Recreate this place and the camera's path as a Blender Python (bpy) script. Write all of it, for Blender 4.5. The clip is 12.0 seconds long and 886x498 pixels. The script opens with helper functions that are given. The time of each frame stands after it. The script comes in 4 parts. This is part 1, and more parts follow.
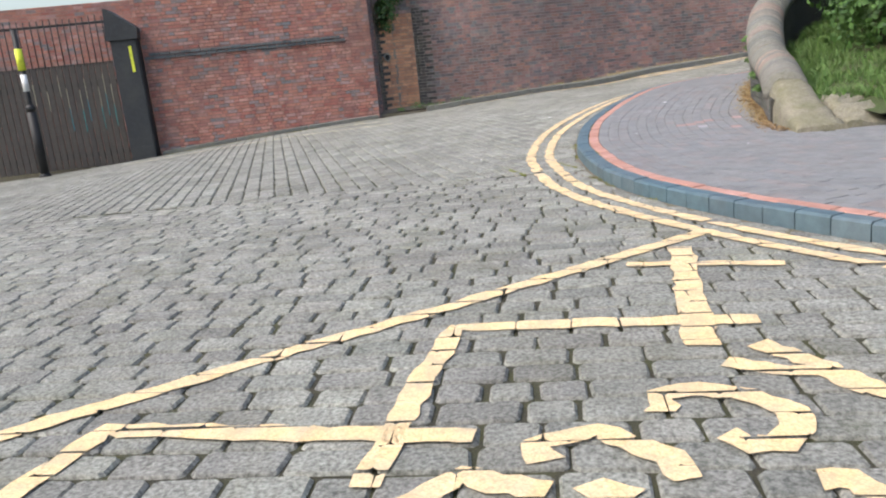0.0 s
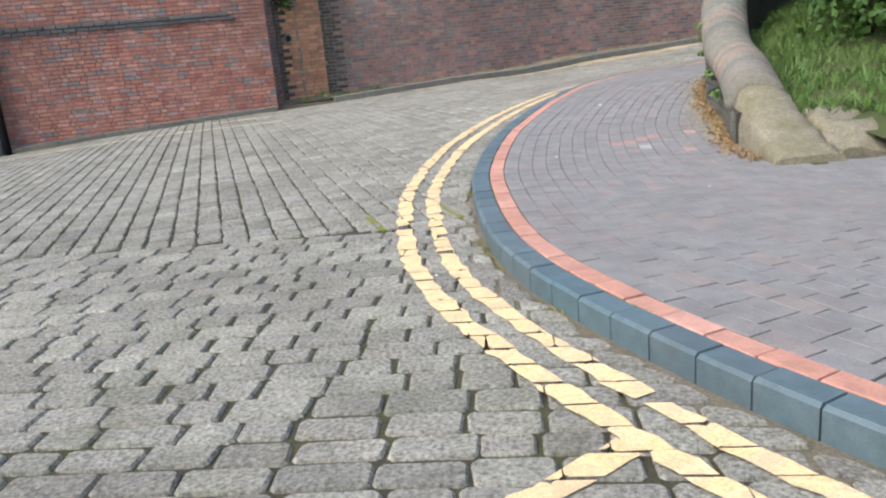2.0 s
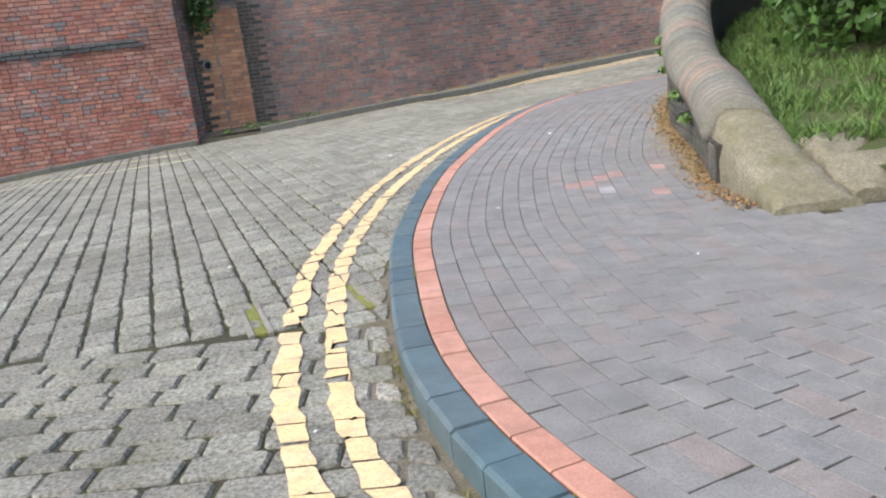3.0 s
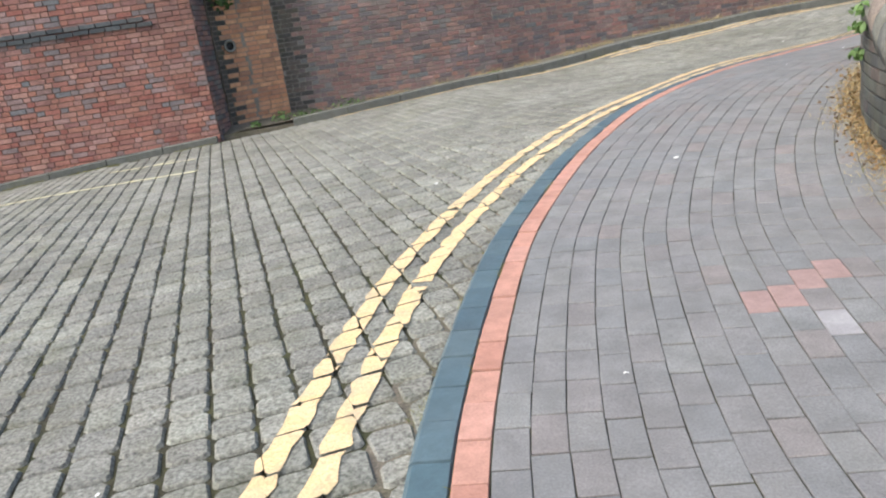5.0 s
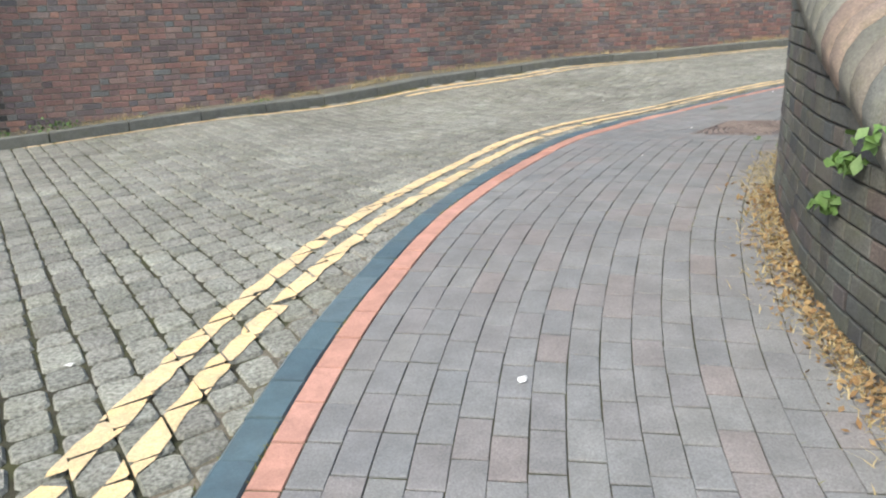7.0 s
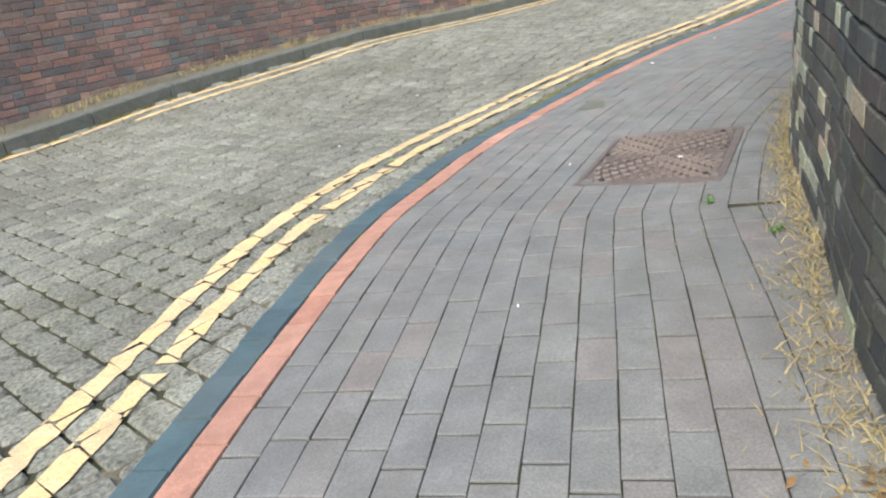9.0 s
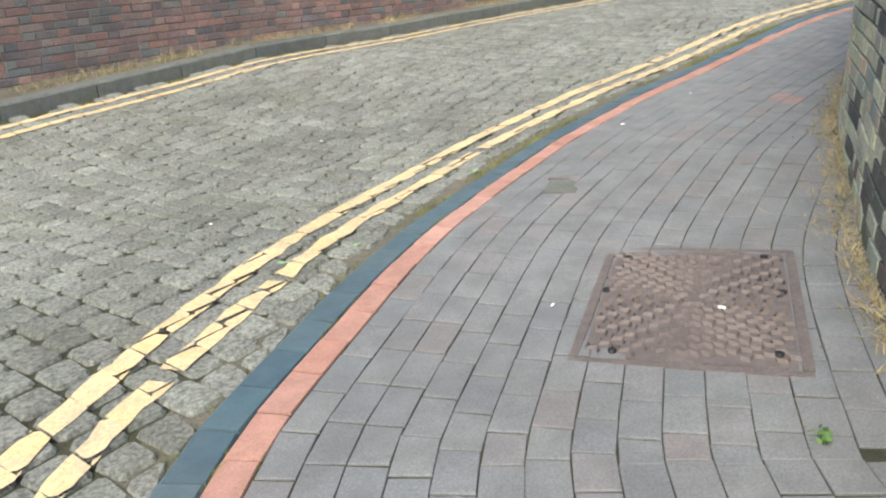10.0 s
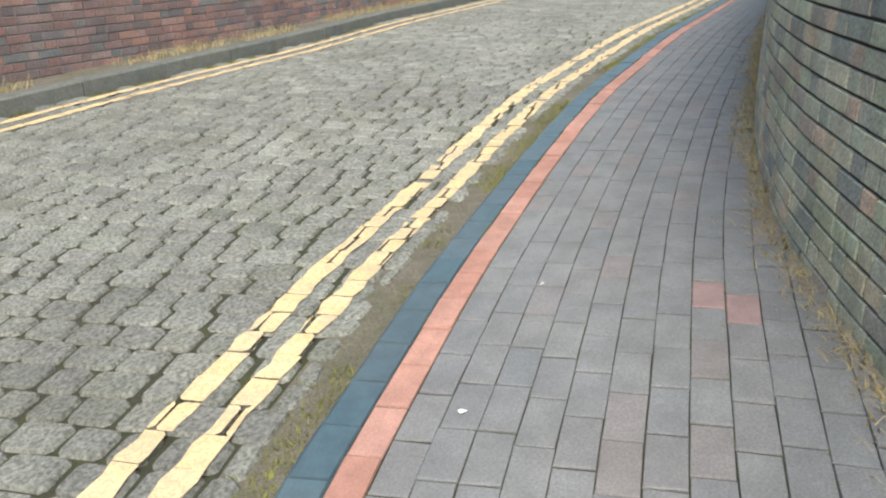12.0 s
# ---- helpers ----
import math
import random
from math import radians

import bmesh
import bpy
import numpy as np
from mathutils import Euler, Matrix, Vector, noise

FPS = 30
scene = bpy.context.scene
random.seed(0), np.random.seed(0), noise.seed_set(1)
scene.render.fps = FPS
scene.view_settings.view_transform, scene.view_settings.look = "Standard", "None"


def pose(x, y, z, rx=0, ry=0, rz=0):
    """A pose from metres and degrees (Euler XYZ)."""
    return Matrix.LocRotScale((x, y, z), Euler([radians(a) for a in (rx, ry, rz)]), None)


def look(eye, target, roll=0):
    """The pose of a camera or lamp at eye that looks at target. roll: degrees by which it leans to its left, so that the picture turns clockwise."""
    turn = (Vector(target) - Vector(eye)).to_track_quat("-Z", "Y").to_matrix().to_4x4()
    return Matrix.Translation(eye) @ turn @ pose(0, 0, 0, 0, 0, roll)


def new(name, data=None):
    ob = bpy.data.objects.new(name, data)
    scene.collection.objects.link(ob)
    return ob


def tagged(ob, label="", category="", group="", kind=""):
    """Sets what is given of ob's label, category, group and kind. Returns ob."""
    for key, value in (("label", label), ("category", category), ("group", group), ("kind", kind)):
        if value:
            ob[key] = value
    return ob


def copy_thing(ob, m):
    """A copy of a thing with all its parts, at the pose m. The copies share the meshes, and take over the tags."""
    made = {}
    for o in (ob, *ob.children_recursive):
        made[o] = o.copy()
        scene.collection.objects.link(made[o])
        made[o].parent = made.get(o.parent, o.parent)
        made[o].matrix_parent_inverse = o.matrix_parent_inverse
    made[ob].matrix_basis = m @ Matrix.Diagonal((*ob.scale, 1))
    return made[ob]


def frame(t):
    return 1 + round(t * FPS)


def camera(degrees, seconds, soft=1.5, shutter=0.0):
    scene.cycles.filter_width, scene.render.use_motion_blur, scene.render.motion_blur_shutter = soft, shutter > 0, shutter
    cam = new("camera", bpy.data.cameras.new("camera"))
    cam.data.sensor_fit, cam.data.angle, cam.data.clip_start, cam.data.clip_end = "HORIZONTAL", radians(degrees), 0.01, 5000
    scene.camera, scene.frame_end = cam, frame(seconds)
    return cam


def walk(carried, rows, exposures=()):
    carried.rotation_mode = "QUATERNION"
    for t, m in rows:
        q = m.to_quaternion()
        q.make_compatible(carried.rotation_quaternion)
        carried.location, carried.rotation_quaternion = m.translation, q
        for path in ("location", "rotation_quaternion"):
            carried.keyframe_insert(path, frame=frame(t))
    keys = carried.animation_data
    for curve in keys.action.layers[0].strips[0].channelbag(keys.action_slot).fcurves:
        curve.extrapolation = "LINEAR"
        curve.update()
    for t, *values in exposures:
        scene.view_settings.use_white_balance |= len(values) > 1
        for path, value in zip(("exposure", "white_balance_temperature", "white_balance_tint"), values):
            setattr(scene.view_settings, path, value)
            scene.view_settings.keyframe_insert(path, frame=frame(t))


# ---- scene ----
cam = camera(59.5, 12.0, 2.1)
PATH = [
    (0.0, look((1.938, 1.632, 1.137), (1.663, 3.676, 0.646), -5.9)),
    (0.5, look((2.067, 2.215, 1.161), (1.779, 4.251, 0.641), -4.6)),
    (1.0, look((2.193, 2.857, 1.186), (1.821, 4.884, 0.691), -4.1)),
    (1.5, look((2.417, 3.522, 1.202), (2.290, 5.571, 0.673), -3.2)),
    (2.0, look((2.513, 4.225, 1.201), (2.367, 6.265, 0.640), -5.2)),
    (2.5, look((2.648, 4.893, 1.222), (2.551, 6.929, 0.640), -5.5)),
    (3.0, look((2.734, 5.610, 1.222), (2.705, 7.662, 0.692), -7.0)),
    (3.2, look((2.725, 5.889, 1.215), (2.702, 7.950, 0.717), -7.1)),
    (4.8, look((2.754, 8.008, 1.304), (2.608, 10.054, 0.767), -5.0)),
    (5.0, look((2.781, 8.284, 1.355), (2.565, 10.248, 0.772), -8.7)),
    (5.5, look((2.821, 8.915, 1.414), (2.587, 10.860, 0.778), -8.4)),
    (6.0, look((2.956, 9.594, 1.425), (2.844, 11.536, 0.744), -7.0)),
    (6.5, look((3.071, 10.274, 1.477), (3.100, 12.205, 0.762), -2.8)),
    (7.0, look((3.173, 11.105, 1.470), (3.507, 13.044, 0.860), -1.7)),
    (7.5, look((3.351, 11.731, 1.447), (3.798, 13.692, 0.998), -8.8)),
    (7.7, look((3.405, 11.981, 1.419), (3.906, 13.915, 0.916), -7.5)),
    (9.3, look((4.715, 14.671, 1.605), (5.500, 16.404, 0.814), -6.2)),
    (9.5, look((4.836, 14.966, 1.618), (5.702, 16.656, 0.820), -4.2)),
    (10.0, look((5.057, 15.642, 1.610), (5.998, 17.304, 0.839), -3.0)),
    (10.5, look((5.425, 16.363, 1.603), (6.554, 17.904, 0.834), 2.1)),
    (11.0, look((5.815, 16.973, 1.650), (7.005, 18.485, 0.913), -2.4)),
    (11.5, look((6.324, 17.582, 1.628), (7.731, 18.853, 0.825), -2.4)),
    (12.0, look((6.860, 18.094, 1.721), (8.388, 19.249, 0.963), -0.8)),
]
walk(cam, PATH, [(0, 0.84, 6350, 12), (4, 0.86, 6450, 10), (9.5, 0.88, 6400, 4), (12, 0.90, 6380, 4)])
SKY, SUN = 0.15, 1.7

# ---- light ----
world = bpy.data.worlds.new("world")
scene.world = world
world.use_nodes = True
wn = world.node_tree
sky = wn.nodes.new("ShaderNodeTexSky")
sky.sky_type = "NISHITA"
sky.sun_disc = False
sky.sun_elevation = radians(48)
sky.sun_rotation = radians(232)
sky.air_density, sky.dust_density, sky.ozone_density = 1.2, 4.0, 1.0
wn.links.new(sky.outputs[0], wn.nodes["Background"].inputs[0])
wn.nodes["Background"].inputs[1].default_value = SKY
sun = new("sun", bpy.data.lights.new("sun", "SUN"))
sun.data.energy, sun.data.angle, sun.data.color = SUN, radians(40), (1.0, 0.97, 0.92)
sun.matrix_world = look((-18, -3, 34), (4, 14, 0))


# ---- materials ----
def node(nt, kind, **values):
    n = nt.nodes.new(kind)
    for key, value in values.items():
        n.inputs[key].default_value = value
    return n


def ramp(nt, fac, stops):
    n = nt.nodes.new("ShaderNodeValToRGB")
    e = n.color_ramp.elements
    while len(e) < len(stops):
        e.new(0.5)
    for el, (pos, col) in zip(e, stops):
        el.position, el.color = pos, (*col, 1)
    nt.links.new(fac, n.inputs[0])
    return n.outputs[0]


def mixc(nt, fac, a, b, mode="MIX"):
    n = nt.nodes.new("ShaderNodeMix")
    n.data_type, n.blend_type = "RGBA", mode
    for sock, v in ((n.inputs[0], fac), (n.inputs[6], a), (n.inputs[7], b)):
        if isinstance(v, (int, float)):
            sock.default_value = v
        elif isinstance(v, tuple):
            sock.default_value = (*v, 1)
        else:
            nt.links.new(v, sock)
    return n.outputs[2]


def surface(name, tints, grain=60.0, patch=1.3, rough=0.85, bump=0.25, stain=(0.06, 0.055, 0.045), stain_amount=0.35,
            fine=0.25, moss=0.0, metal=0.0, spec=0.3):
    """A weathered mineral or painted surface: a tint for each piece, fine grain, stains of some decimetres and relief."""
    m = bpy.data.materials.new(name)
    m.use_nodes = True
    nt = m.node_tree
    bsdf = nt.nodes["Principled BSDF"]
    geo, info, tex = nt.nodes.new("ShaderNodeNewGeometry"), nt.nodes.new("ShaderNodeObjectInfo"), nt.nodes.new("ShaderNodeTexCoord")
    add = nt.nodes.new("ShaderNodeMath")
    add.operation = "ADD"
    frac = nt.nodes.new("ShaderNodeMath")
    frac.operation = "FRACT"
    nt.links.new(geo.outputs["Random Per Island"], add.inputs[0])
    nt.links.new(info.outputs["Random"], add.inputs[1])
    nt.links.new(add.outputs[0], frac.inputs[0])
    tints = tints if len(tints) > 1 else tints * 2
    tone = ramp(nt, frac.outputs[0], [(i / (len(tints) - 1), c) for i, c in enumerate(tints)])
    pos = geo.outputs["Position"]

    def noise_at(scale, detail, rough_):
        n = node(nt, "ShaderNodeTexNoise", Scale=scale, Detail=detail, Roughness=rough_)
        nt.links.new(pos, n.inputs["Vector"])
        return n.outputs["Fac"]

    big, small, mid = noise_at(patch, 5, 0.6), noise_at(grain, 6, 0.7), noise_at(patch * 7, 4, 0.6)
    light = ramp(nt, small, [(0.36, (1 - fine,) * 3), (0.64, (1 + fine * 0.5,) * 3)])
    col = mixc(nt, 1.0, tone, light, "MULTIPLY")
    blot = ramp(nt, mid, [(0.35, (0.78,) * 3), (0.65, (1.1,) * 3)])
    col = mixc(nt, 0.8, col, blot, "MULTIPLY")
    mask = ramp(nt, big, [(0.42, (0, 0, 0)), (0.72, (stain_amount,) * 3)])
    col = mixc(nt, mask, col, stain)
    if moss:
        green = ramp(nt, noise_at(patch * 3.1, 6, 0.65), [(0.5, (0, 0, 0)), (0.68, (moss,) * 3)])
        col = mixc(nt, green, col, (0.10, 0.105, 0.03))
    nt.links.new(col, bsdf.inputs["Base Color"])
    bsdf.inputs["Roughness"].default_value = rough
    bsdf.inputs["Metallic"].default_value = metal
    bsdf.inputs["Specular IOR Level"].default_value = spec
    if bump:
        b = node(nt, "ShaderNodeBump", Strength=bump, Distance=0.012)
        hsum = nt.nodes.new("ShaderNodeMath")
        hsum.operation = "ADD"
        nt.links.new(small, hsum.inputs[0])
        nt.links.new(mid, hsum.inputs[1])
        nt.links.new(hsum.outputs[0], b.inputs["Height"])
        nt.links.new(b.outputs[0], bsdf.inputs["Normal"])
    return m


M_SETT = surface("granite_setts", [(0.238, 0.242, 0.214), (0.310, 0.312, 0.273), (0.272, 0.269, 0.244), (0.362, 0.366, 0.318), (0.242, 0.240, 0.214), (0.337, 0.333, 0.295), (0.286, 0.292, 0.255)], grain=60, patch=0.7, bump=0.9, stain_amount=0.35, moss=0.22, fine=0.6)
M_JOINT = surface("joint_soil", [(0.062, 0.057, 0.040)], grain=120, patch=2.2, rough=1.0, bump=0.6, stain=(0.05, 0.06, 0.02), stain_amount=0.6, moss=0.4, fine=0.4)
M_GUTTER = surface("gutter_soil", [(0.200, 0.175, 0.140)], grain=110, patch=2.0, rough=1.0, bump=0.7, stain=(0.07, 0.075, 0.025), stain_amount=0.5, moss=0.15, fine=0.45)
M_PAVER = surface("clay_pavers", [(0.206, 0.207, 0.207), (0.219, 0.219, 0.217), (0.198, 0.204, 0.207), (0.224, 0.224, 0.221), (0.211, 0.207, 0.207), (0.229, 0.230, 0.224), (0.203, 0.207, 0.211), (0.237, 0.213, 0.205), (0.214, 0.215, 0.216)], grain=140, patch=0.9, bump=0.22, stain=(0.15, 0.14, 0.135), stain_amount=0.35, fine=0.28, rough=0.75)
M_PINK = surface("pink_pavers", [(0.423, 0.284, 0.260), (0.386, 0.265, 0.250)], grain=140, bump=0.2, fine=0.15, rough=0.8)
M_PALE = surface("pale_paver", [(0.36, 0.35, 0.36)], grain=140, bump=0.2, fine=0.15, rough=0.8)
M_KERB = surface("blue_brick_kerb", [(0.080, 0.131, 0.154), (0.094, 0.143, 0.165), (0.073, 0.116, 0.140), (0.104, 0.148, 0.168)], grain=130, patch=1.6, rough=0.5, bump=0.18, stain=(0.13, 0.13, 0.12), stain_amount=0.3, fine=0.15, spec=0.4)
M_REDROW = surface("red_edging_brick", [(0.423, 0.214, 0.162), (0.486, 0.267, 0.208), (0.445, 0.241, 0.188), (0.526, 0.299, 0.242)], grain=140, patch=1.8, rough=0.8, bump=0.2, stain=(0.28, 0.16, 0.13), stain_amount=0.35, fine=0.2)
M_REDBRICK = surface("red_brick", [(0.372, 0.170, 0.128), (0.443, 0.218, 0.169), (0.335, 0.130, 0.106), (0.477, 0.273, 0.225), (0.300, 0.155, 0.144), (0.418, 0.194, 0.152), (0.182, 0.194, 0.208), (0.489, 0.289, 0.259)], grain=70, patch=0.8, bump=0.5, stain=(0.16, 0.10, 0.085), stain_amount=0.55, fine=0.45)
M_ORANGE = surface("orange_brick", [(0.644, 0.328, 0.174), (0.712, 0.396, 0.238), (0.575, 0.273, 0.158), (0.414, 0.231, 0.158), (0.690, 0.368, 0.206)], grain=70, patch=1.2, bump=0.4, stain=(0.33, 0.19, 0.12), stain_amount=0.4, fine=0.25)
M_BROWN = surface("sooty_brick", [(0.250, 0.174, 0.166), (0.334, 0.196, 0.172), (0.186, 0.154, 0.159), (0.388, 0.216, 0.190), (0.222, 0.189, 0.195), (0.210, 0.225, 0.225), (0.420, 0.240, 0.190), (0.296, 0.207, 0.190), (0.157, 0.154, 0.166), (0.427, 0.269, 0.234), (0.240, 0.250, 0.240)], grain=70, patch=0.55, bump=0.5, stain=(0.06, 0.052, 0.048), stain_amount=0.5, fine=0.45)
M_BLACKBRICK = surface("dark_grey_brick", [(0.075, 0.070, 0.065), (0.120, 0.105, 0.095), (0.060, 0.060, 0.060), (0.150, 0.120, 0.100)], grain=70, bump=0.4, fine=0.3, moss=0.2)
M_BANDBRICK = surface("blue_grey_brick", [(0.10, 0.115, 0.125), (0.14, 0.15, 0.155), (0.08, 0.09, 0.10), (0.17, 0.165, 0.16)], grain=70, patch=2.0, bump=0.4, fine=0.4, stain=(0.05, 0.05, 0.05), stain_amount=0.4)
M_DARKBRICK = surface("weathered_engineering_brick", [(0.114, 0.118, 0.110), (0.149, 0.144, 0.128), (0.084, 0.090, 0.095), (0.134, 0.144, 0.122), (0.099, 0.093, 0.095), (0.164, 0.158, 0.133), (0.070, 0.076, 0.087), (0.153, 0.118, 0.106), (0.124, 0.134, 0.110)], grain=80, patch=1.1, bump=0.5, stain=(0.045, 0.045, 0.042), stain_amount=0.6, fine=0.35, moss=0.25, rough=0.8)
# Dark brick tints turned greener, and lightened to offset weak light on that face.
M_MOSSBRICK_LIFTED = surface("lichened_brick_brightened", [(0.428, 0.450, 0.353), (0.561, 0.549, 0.408), (0.316, 0.341, 0.302), (0.503, 0.549, 0.391), (0.371, 0.351, 0.302), (0.618, 0.606, 0.427), (0.259, 0.290, 0.277), (0.577, 0.450, 0.338), (0.465, 0.511, 0.353)], grain=80, patch=1.1, bump=0.5, stain=(0.045, 0.045, 0.042), stain_amount=0.3, fine=0.35, moss=0.25, rough=0.8)
M_MORTAR_DARK = surface("dark_mortar", [(0.045, 0.043, 0.038)], grain=90, bump=0.5, stain=(0.2, 0.19, 0.16), stain_amount=0.15, fine=0.4)
M_MORTAR_PALE = surface("pale_mortar", [(0.30, 0.26, 0.21)], grain=90, bump=0.5, stain_amount=0.4, fine=0.3)
M_MORTAR_RED = surface("red_wall_mortar", [(0.105, 0.075, 0.06)], grain=90, bump=0.5, stain=(0.34, 0.30, 0.26), stain_amount=0.45, fine=0.4)
M_MORTAR_BROWN = surface("sooty_mortar", [(0.300, 0.275, 0.245)], grain=90, bump=0.5, stain=(0.30, 0.27, 0.24), stain_amount=0.5, fine=0.4)
M_COPING = surface("coping_brick", [(0.189, 0.187, 0.160), (0.234, 0.223, 0.186), (0.153, 0.160, 0.151), (0.306, 0.228, 0.186), (0.171, 0.169, 0.147), (0.207, 0.201, 0.173), (0.270, 0.196, 0.160)], grain=90, patch=3, bump=0.35, stain=(0.10, 0.10, 0.085), stain_amount=0.4, fine=0.3, moss=0.2)
M_STONE = surface("lichen_sandstone", [(0.248, 0.228, 0.172)], grain=55, patch=2.2, bump=0.9, stain=(0.14, 0.135, 0.07), stain_amount=0.65, fine=0.35, moss=0.35)
M_LEFTKERB = surface("granite_kerb", [(0.128, 0.135, 0.128), (0.173, 0.177, 0.160), (0.150, 0.158, 0.152)], grain=80, patch=1.5, bump=0.35, stain=(0.16, 0.155, 0.12), stain_amount=0.4, fine=0.3, moss=0.2)
M_PAINT = surface("yellow_road_paint", [(0.806, 0.582, 0.298), (0.836, 0.614, 0.356), (0.786, 0.560, 0.287)], grain=120, patch=7.0, rough=0.7, bump=0.3, stain=(0.34, 0.31, 0.24), stain_amount=0.6, fine=0.3)
M_BAYPAINT = surface("faded_cream_road_paint", [(0.70, 0.66, 0.42), (0.62, 0.58, 0.38)], grain=120, patch=7.0, rough=0.7, bump=0.3, stain=(0.34, 0.31, 0.24), stain_amount=0.5, fine=0.3)
M_IRON = surface("rusty_cast_iron", [(0.200, 0.165, 0.151)], grain=120, patch=3, rough=0.65, bump=0.35, stain=(0.13, 0.105, 0.10), stain_amount=0.5, fine=0.25, metal=0.25)
M_BLACK = surface("black_painted_iron", [(0.018, 0.019, 0.02)], grain=90, patch=3, rough=0.5, bump=0.15, stain=(0.05, 0.045, 0.04), stain_amount=0.3)
M_BOARD = surface("stained_gate_boards", [(0.062, 0.058, 0.053), (0.075, 0.068, 0.06), (0.055, 0.052, 0.05)], grain=40, patch=2, rough=0.7, bump=0.3, stain=(0.035, 0.033, 0.03), stain_amount=0.4)
M_POST = surface("black_gate_post", [(0.03, 0.034, 0.038)], grain=60, patch=2, rough=0.55, bump=0.2, stain=(0.07, 0.07, 0.06), stain_amount=0.3)
M_HIVIS = surface("yellow_reflective_band", [(0.72, 0.78, 0.06)], grain=60, rough=0.5, bump=0.0, fine=0.1)
M_WHITE = surface("white_band", [(0.78, 0.78, 0.76)], grain=60, rough=0.5, bump=0.0, fine=0.1)
M_TEAL = surface("teal_paint_drips", [(0.03, 0.30, 0.30), (0.04, 0.22, 0.28)], grain=60, rough=0.5, bump=0.0)
M_DRIP = surface("pale_paint_drips", [(0.42, 0.40, 0.30)], grain=60, rough=0.6, bump=0.0)
M_CONCRETE = surface("concrete", [(0.27, 0.26, 0.23)], grain=90, patch=3, bump=0.4, fine=0.3, moss=0.3)
M_SOIL = surface("garden_soil", [(0.07, 0.075, 0.035)], grain=40, patch=1.5, rough=1.0, bump=0.8, stain=(0.05, 0.09, 0.02), stain_amount=0.7)
M_LEAFLITTER = surface("dry_leaf_litter", [(0.30, 0.19, 0.085), (0.22, 0.13, 0.06), (0.38, 0.27, 0.13), (0.26, 0.17, 0.09)], grain=60, rough=0.95, bump=0.2, stain_amount=0.2)
M_STRAW = surface("dry_straw", [(0.46, 0.37, 0.19), (0.38, 0.29, 0.14), (0.54, 0.45, 0.26), (0.30, 0.25, 0.11)], grain=60, rough=0.9, bump=0.0, stain_amount=0.2)
M_TIMBER = surface("bark", [(0.09, 0.075, 0.055)], grain=30, bump=0.6)
M_FEATHER = surface("white_litter", [(0.82, 0.82, 0.80)], grain=80, rough=0.8, bump=0.1, stain_amount=0.1)


def leafy(name, tints, rough=0.5):
    m = surface(name, tints, grain=50, patch=0.8, rough=rough, bump=0.1, stain=(0.05, 0.08, 0.02), stain_amount=0.3, fine=0.2, spec=0.35)
    m.node_tree.nodes["Principled BSDF"].inputs["Transmission Weight"].default_value = 0.0
    return m


M_LEAF = leafy("shrub_leaves", [(0.05, 0.115, 0.025), (0.075, 0.16, 0.035), (0.04, 0.09, 0.022), (0.10, 0.20, 0.045), (0.06, 0.13, 0.03)])
M_IVY = leafy("ivy_leaves", [(0.03, 0.075, 0.02), (0.045, 0.10, 0.025), (0.06, 0.125, 0.035)], 0.4)
M_GRASS = leafy("grass_blades", [(0.085, 0.17, 0.035), (0.11, 0.21, 0.05), (0.07, 0.13, 0.03), (0.15, 0.22, 0.06)], 0.6)
M_WEED = leafy("weed_leaves", [(0.09, 0.17, 0.04), (0.13, 0.24, 0.06), (0.16, 0.26, 0.09)], 0.55)
M_MOSS = leafy("kerb_moss", [(0.19, 0.19, 0.05), (0.26, 0.25, 0.07), (0.15, 0.17, 0.04), (0.30, 0.26, 0.10)], 0.95)
M_GREENLEAF = leafy("pale_green_leaf", [(0.36, 0.55, 0.28)], 0.5)


# ---- shapes and tools ----
rng = random.Random(7)


class Curve:
    """A smooth plan curve through its points, by length; offsets to the right are positive."""

    def __init__(self, pts, step=0.04):
        pts = [Vector(p) for p in pts]
        pts = [2 * pts[0] - pts[1]] + pts + [2 * pts[-1] - pts[-2]]
        out = []
        for a, b, c, d in zip(pts, pts[1:], pts[2:], pts[3:]):
            n = max(2, int((c - b).length / step))
            for i in range(n):
                t = i / n
                out.append(0.5 * (2 * b + (c - a) * t + (2 * a - 5 * b + 4 * c - d) * t * t + (3 * b - a - 3 * c + d) * t ** 3))
        out.append(pts[-2])
        self.p = np.array([tuple(v) for v in out])
        seg = np.hypot(*np.diff(self.p, axis=0).T)
        self.s = np.concatenate(([0], np.cumsum(seg)))
        self.length = float(self.s[-1])
        tan = np.gradient(self.p, axis=0)
        for _ in range(12):
            tan[1:-1] = (tan[:-2] + 2 * tan[1:-1] + tan[2:]) / 4
        self.t = tan / np.hypot(*tan.T)[:, None]

    def at(self, s, d=0.0):
        x, y = np.interp(s, self.s, self.p[:, 0]), np.interp(s, self.s, self.p[:, 1])
        tx, ty = np.interp(s, self.s, self.t[:, 0]), np.interp(s, self.s, self.t[:, 1])
        return float(x + ty * d), float(y - tx * d)

    def heading(self, s):
        return math.atan2(float(np.interp(s, self.s, self.t[:, 1])), float(np.interp(s, self.s, self.t[:, 0])))

    def locate(self, x, y):
        """Length along and signed offset of a plan point."""
        dx, dy = x - self.p[:, 0], y - self.p[:, 1]
        i = int(np.argmin(dx * dx + dy * dy))
        return float(self.s[i]), float(dx[i] * self.t[i, 1] - dy[i] * self.t[i, 0])


def sig(v):
    return 1 / (1 + math.exp(-max(-40, min(40, v))))


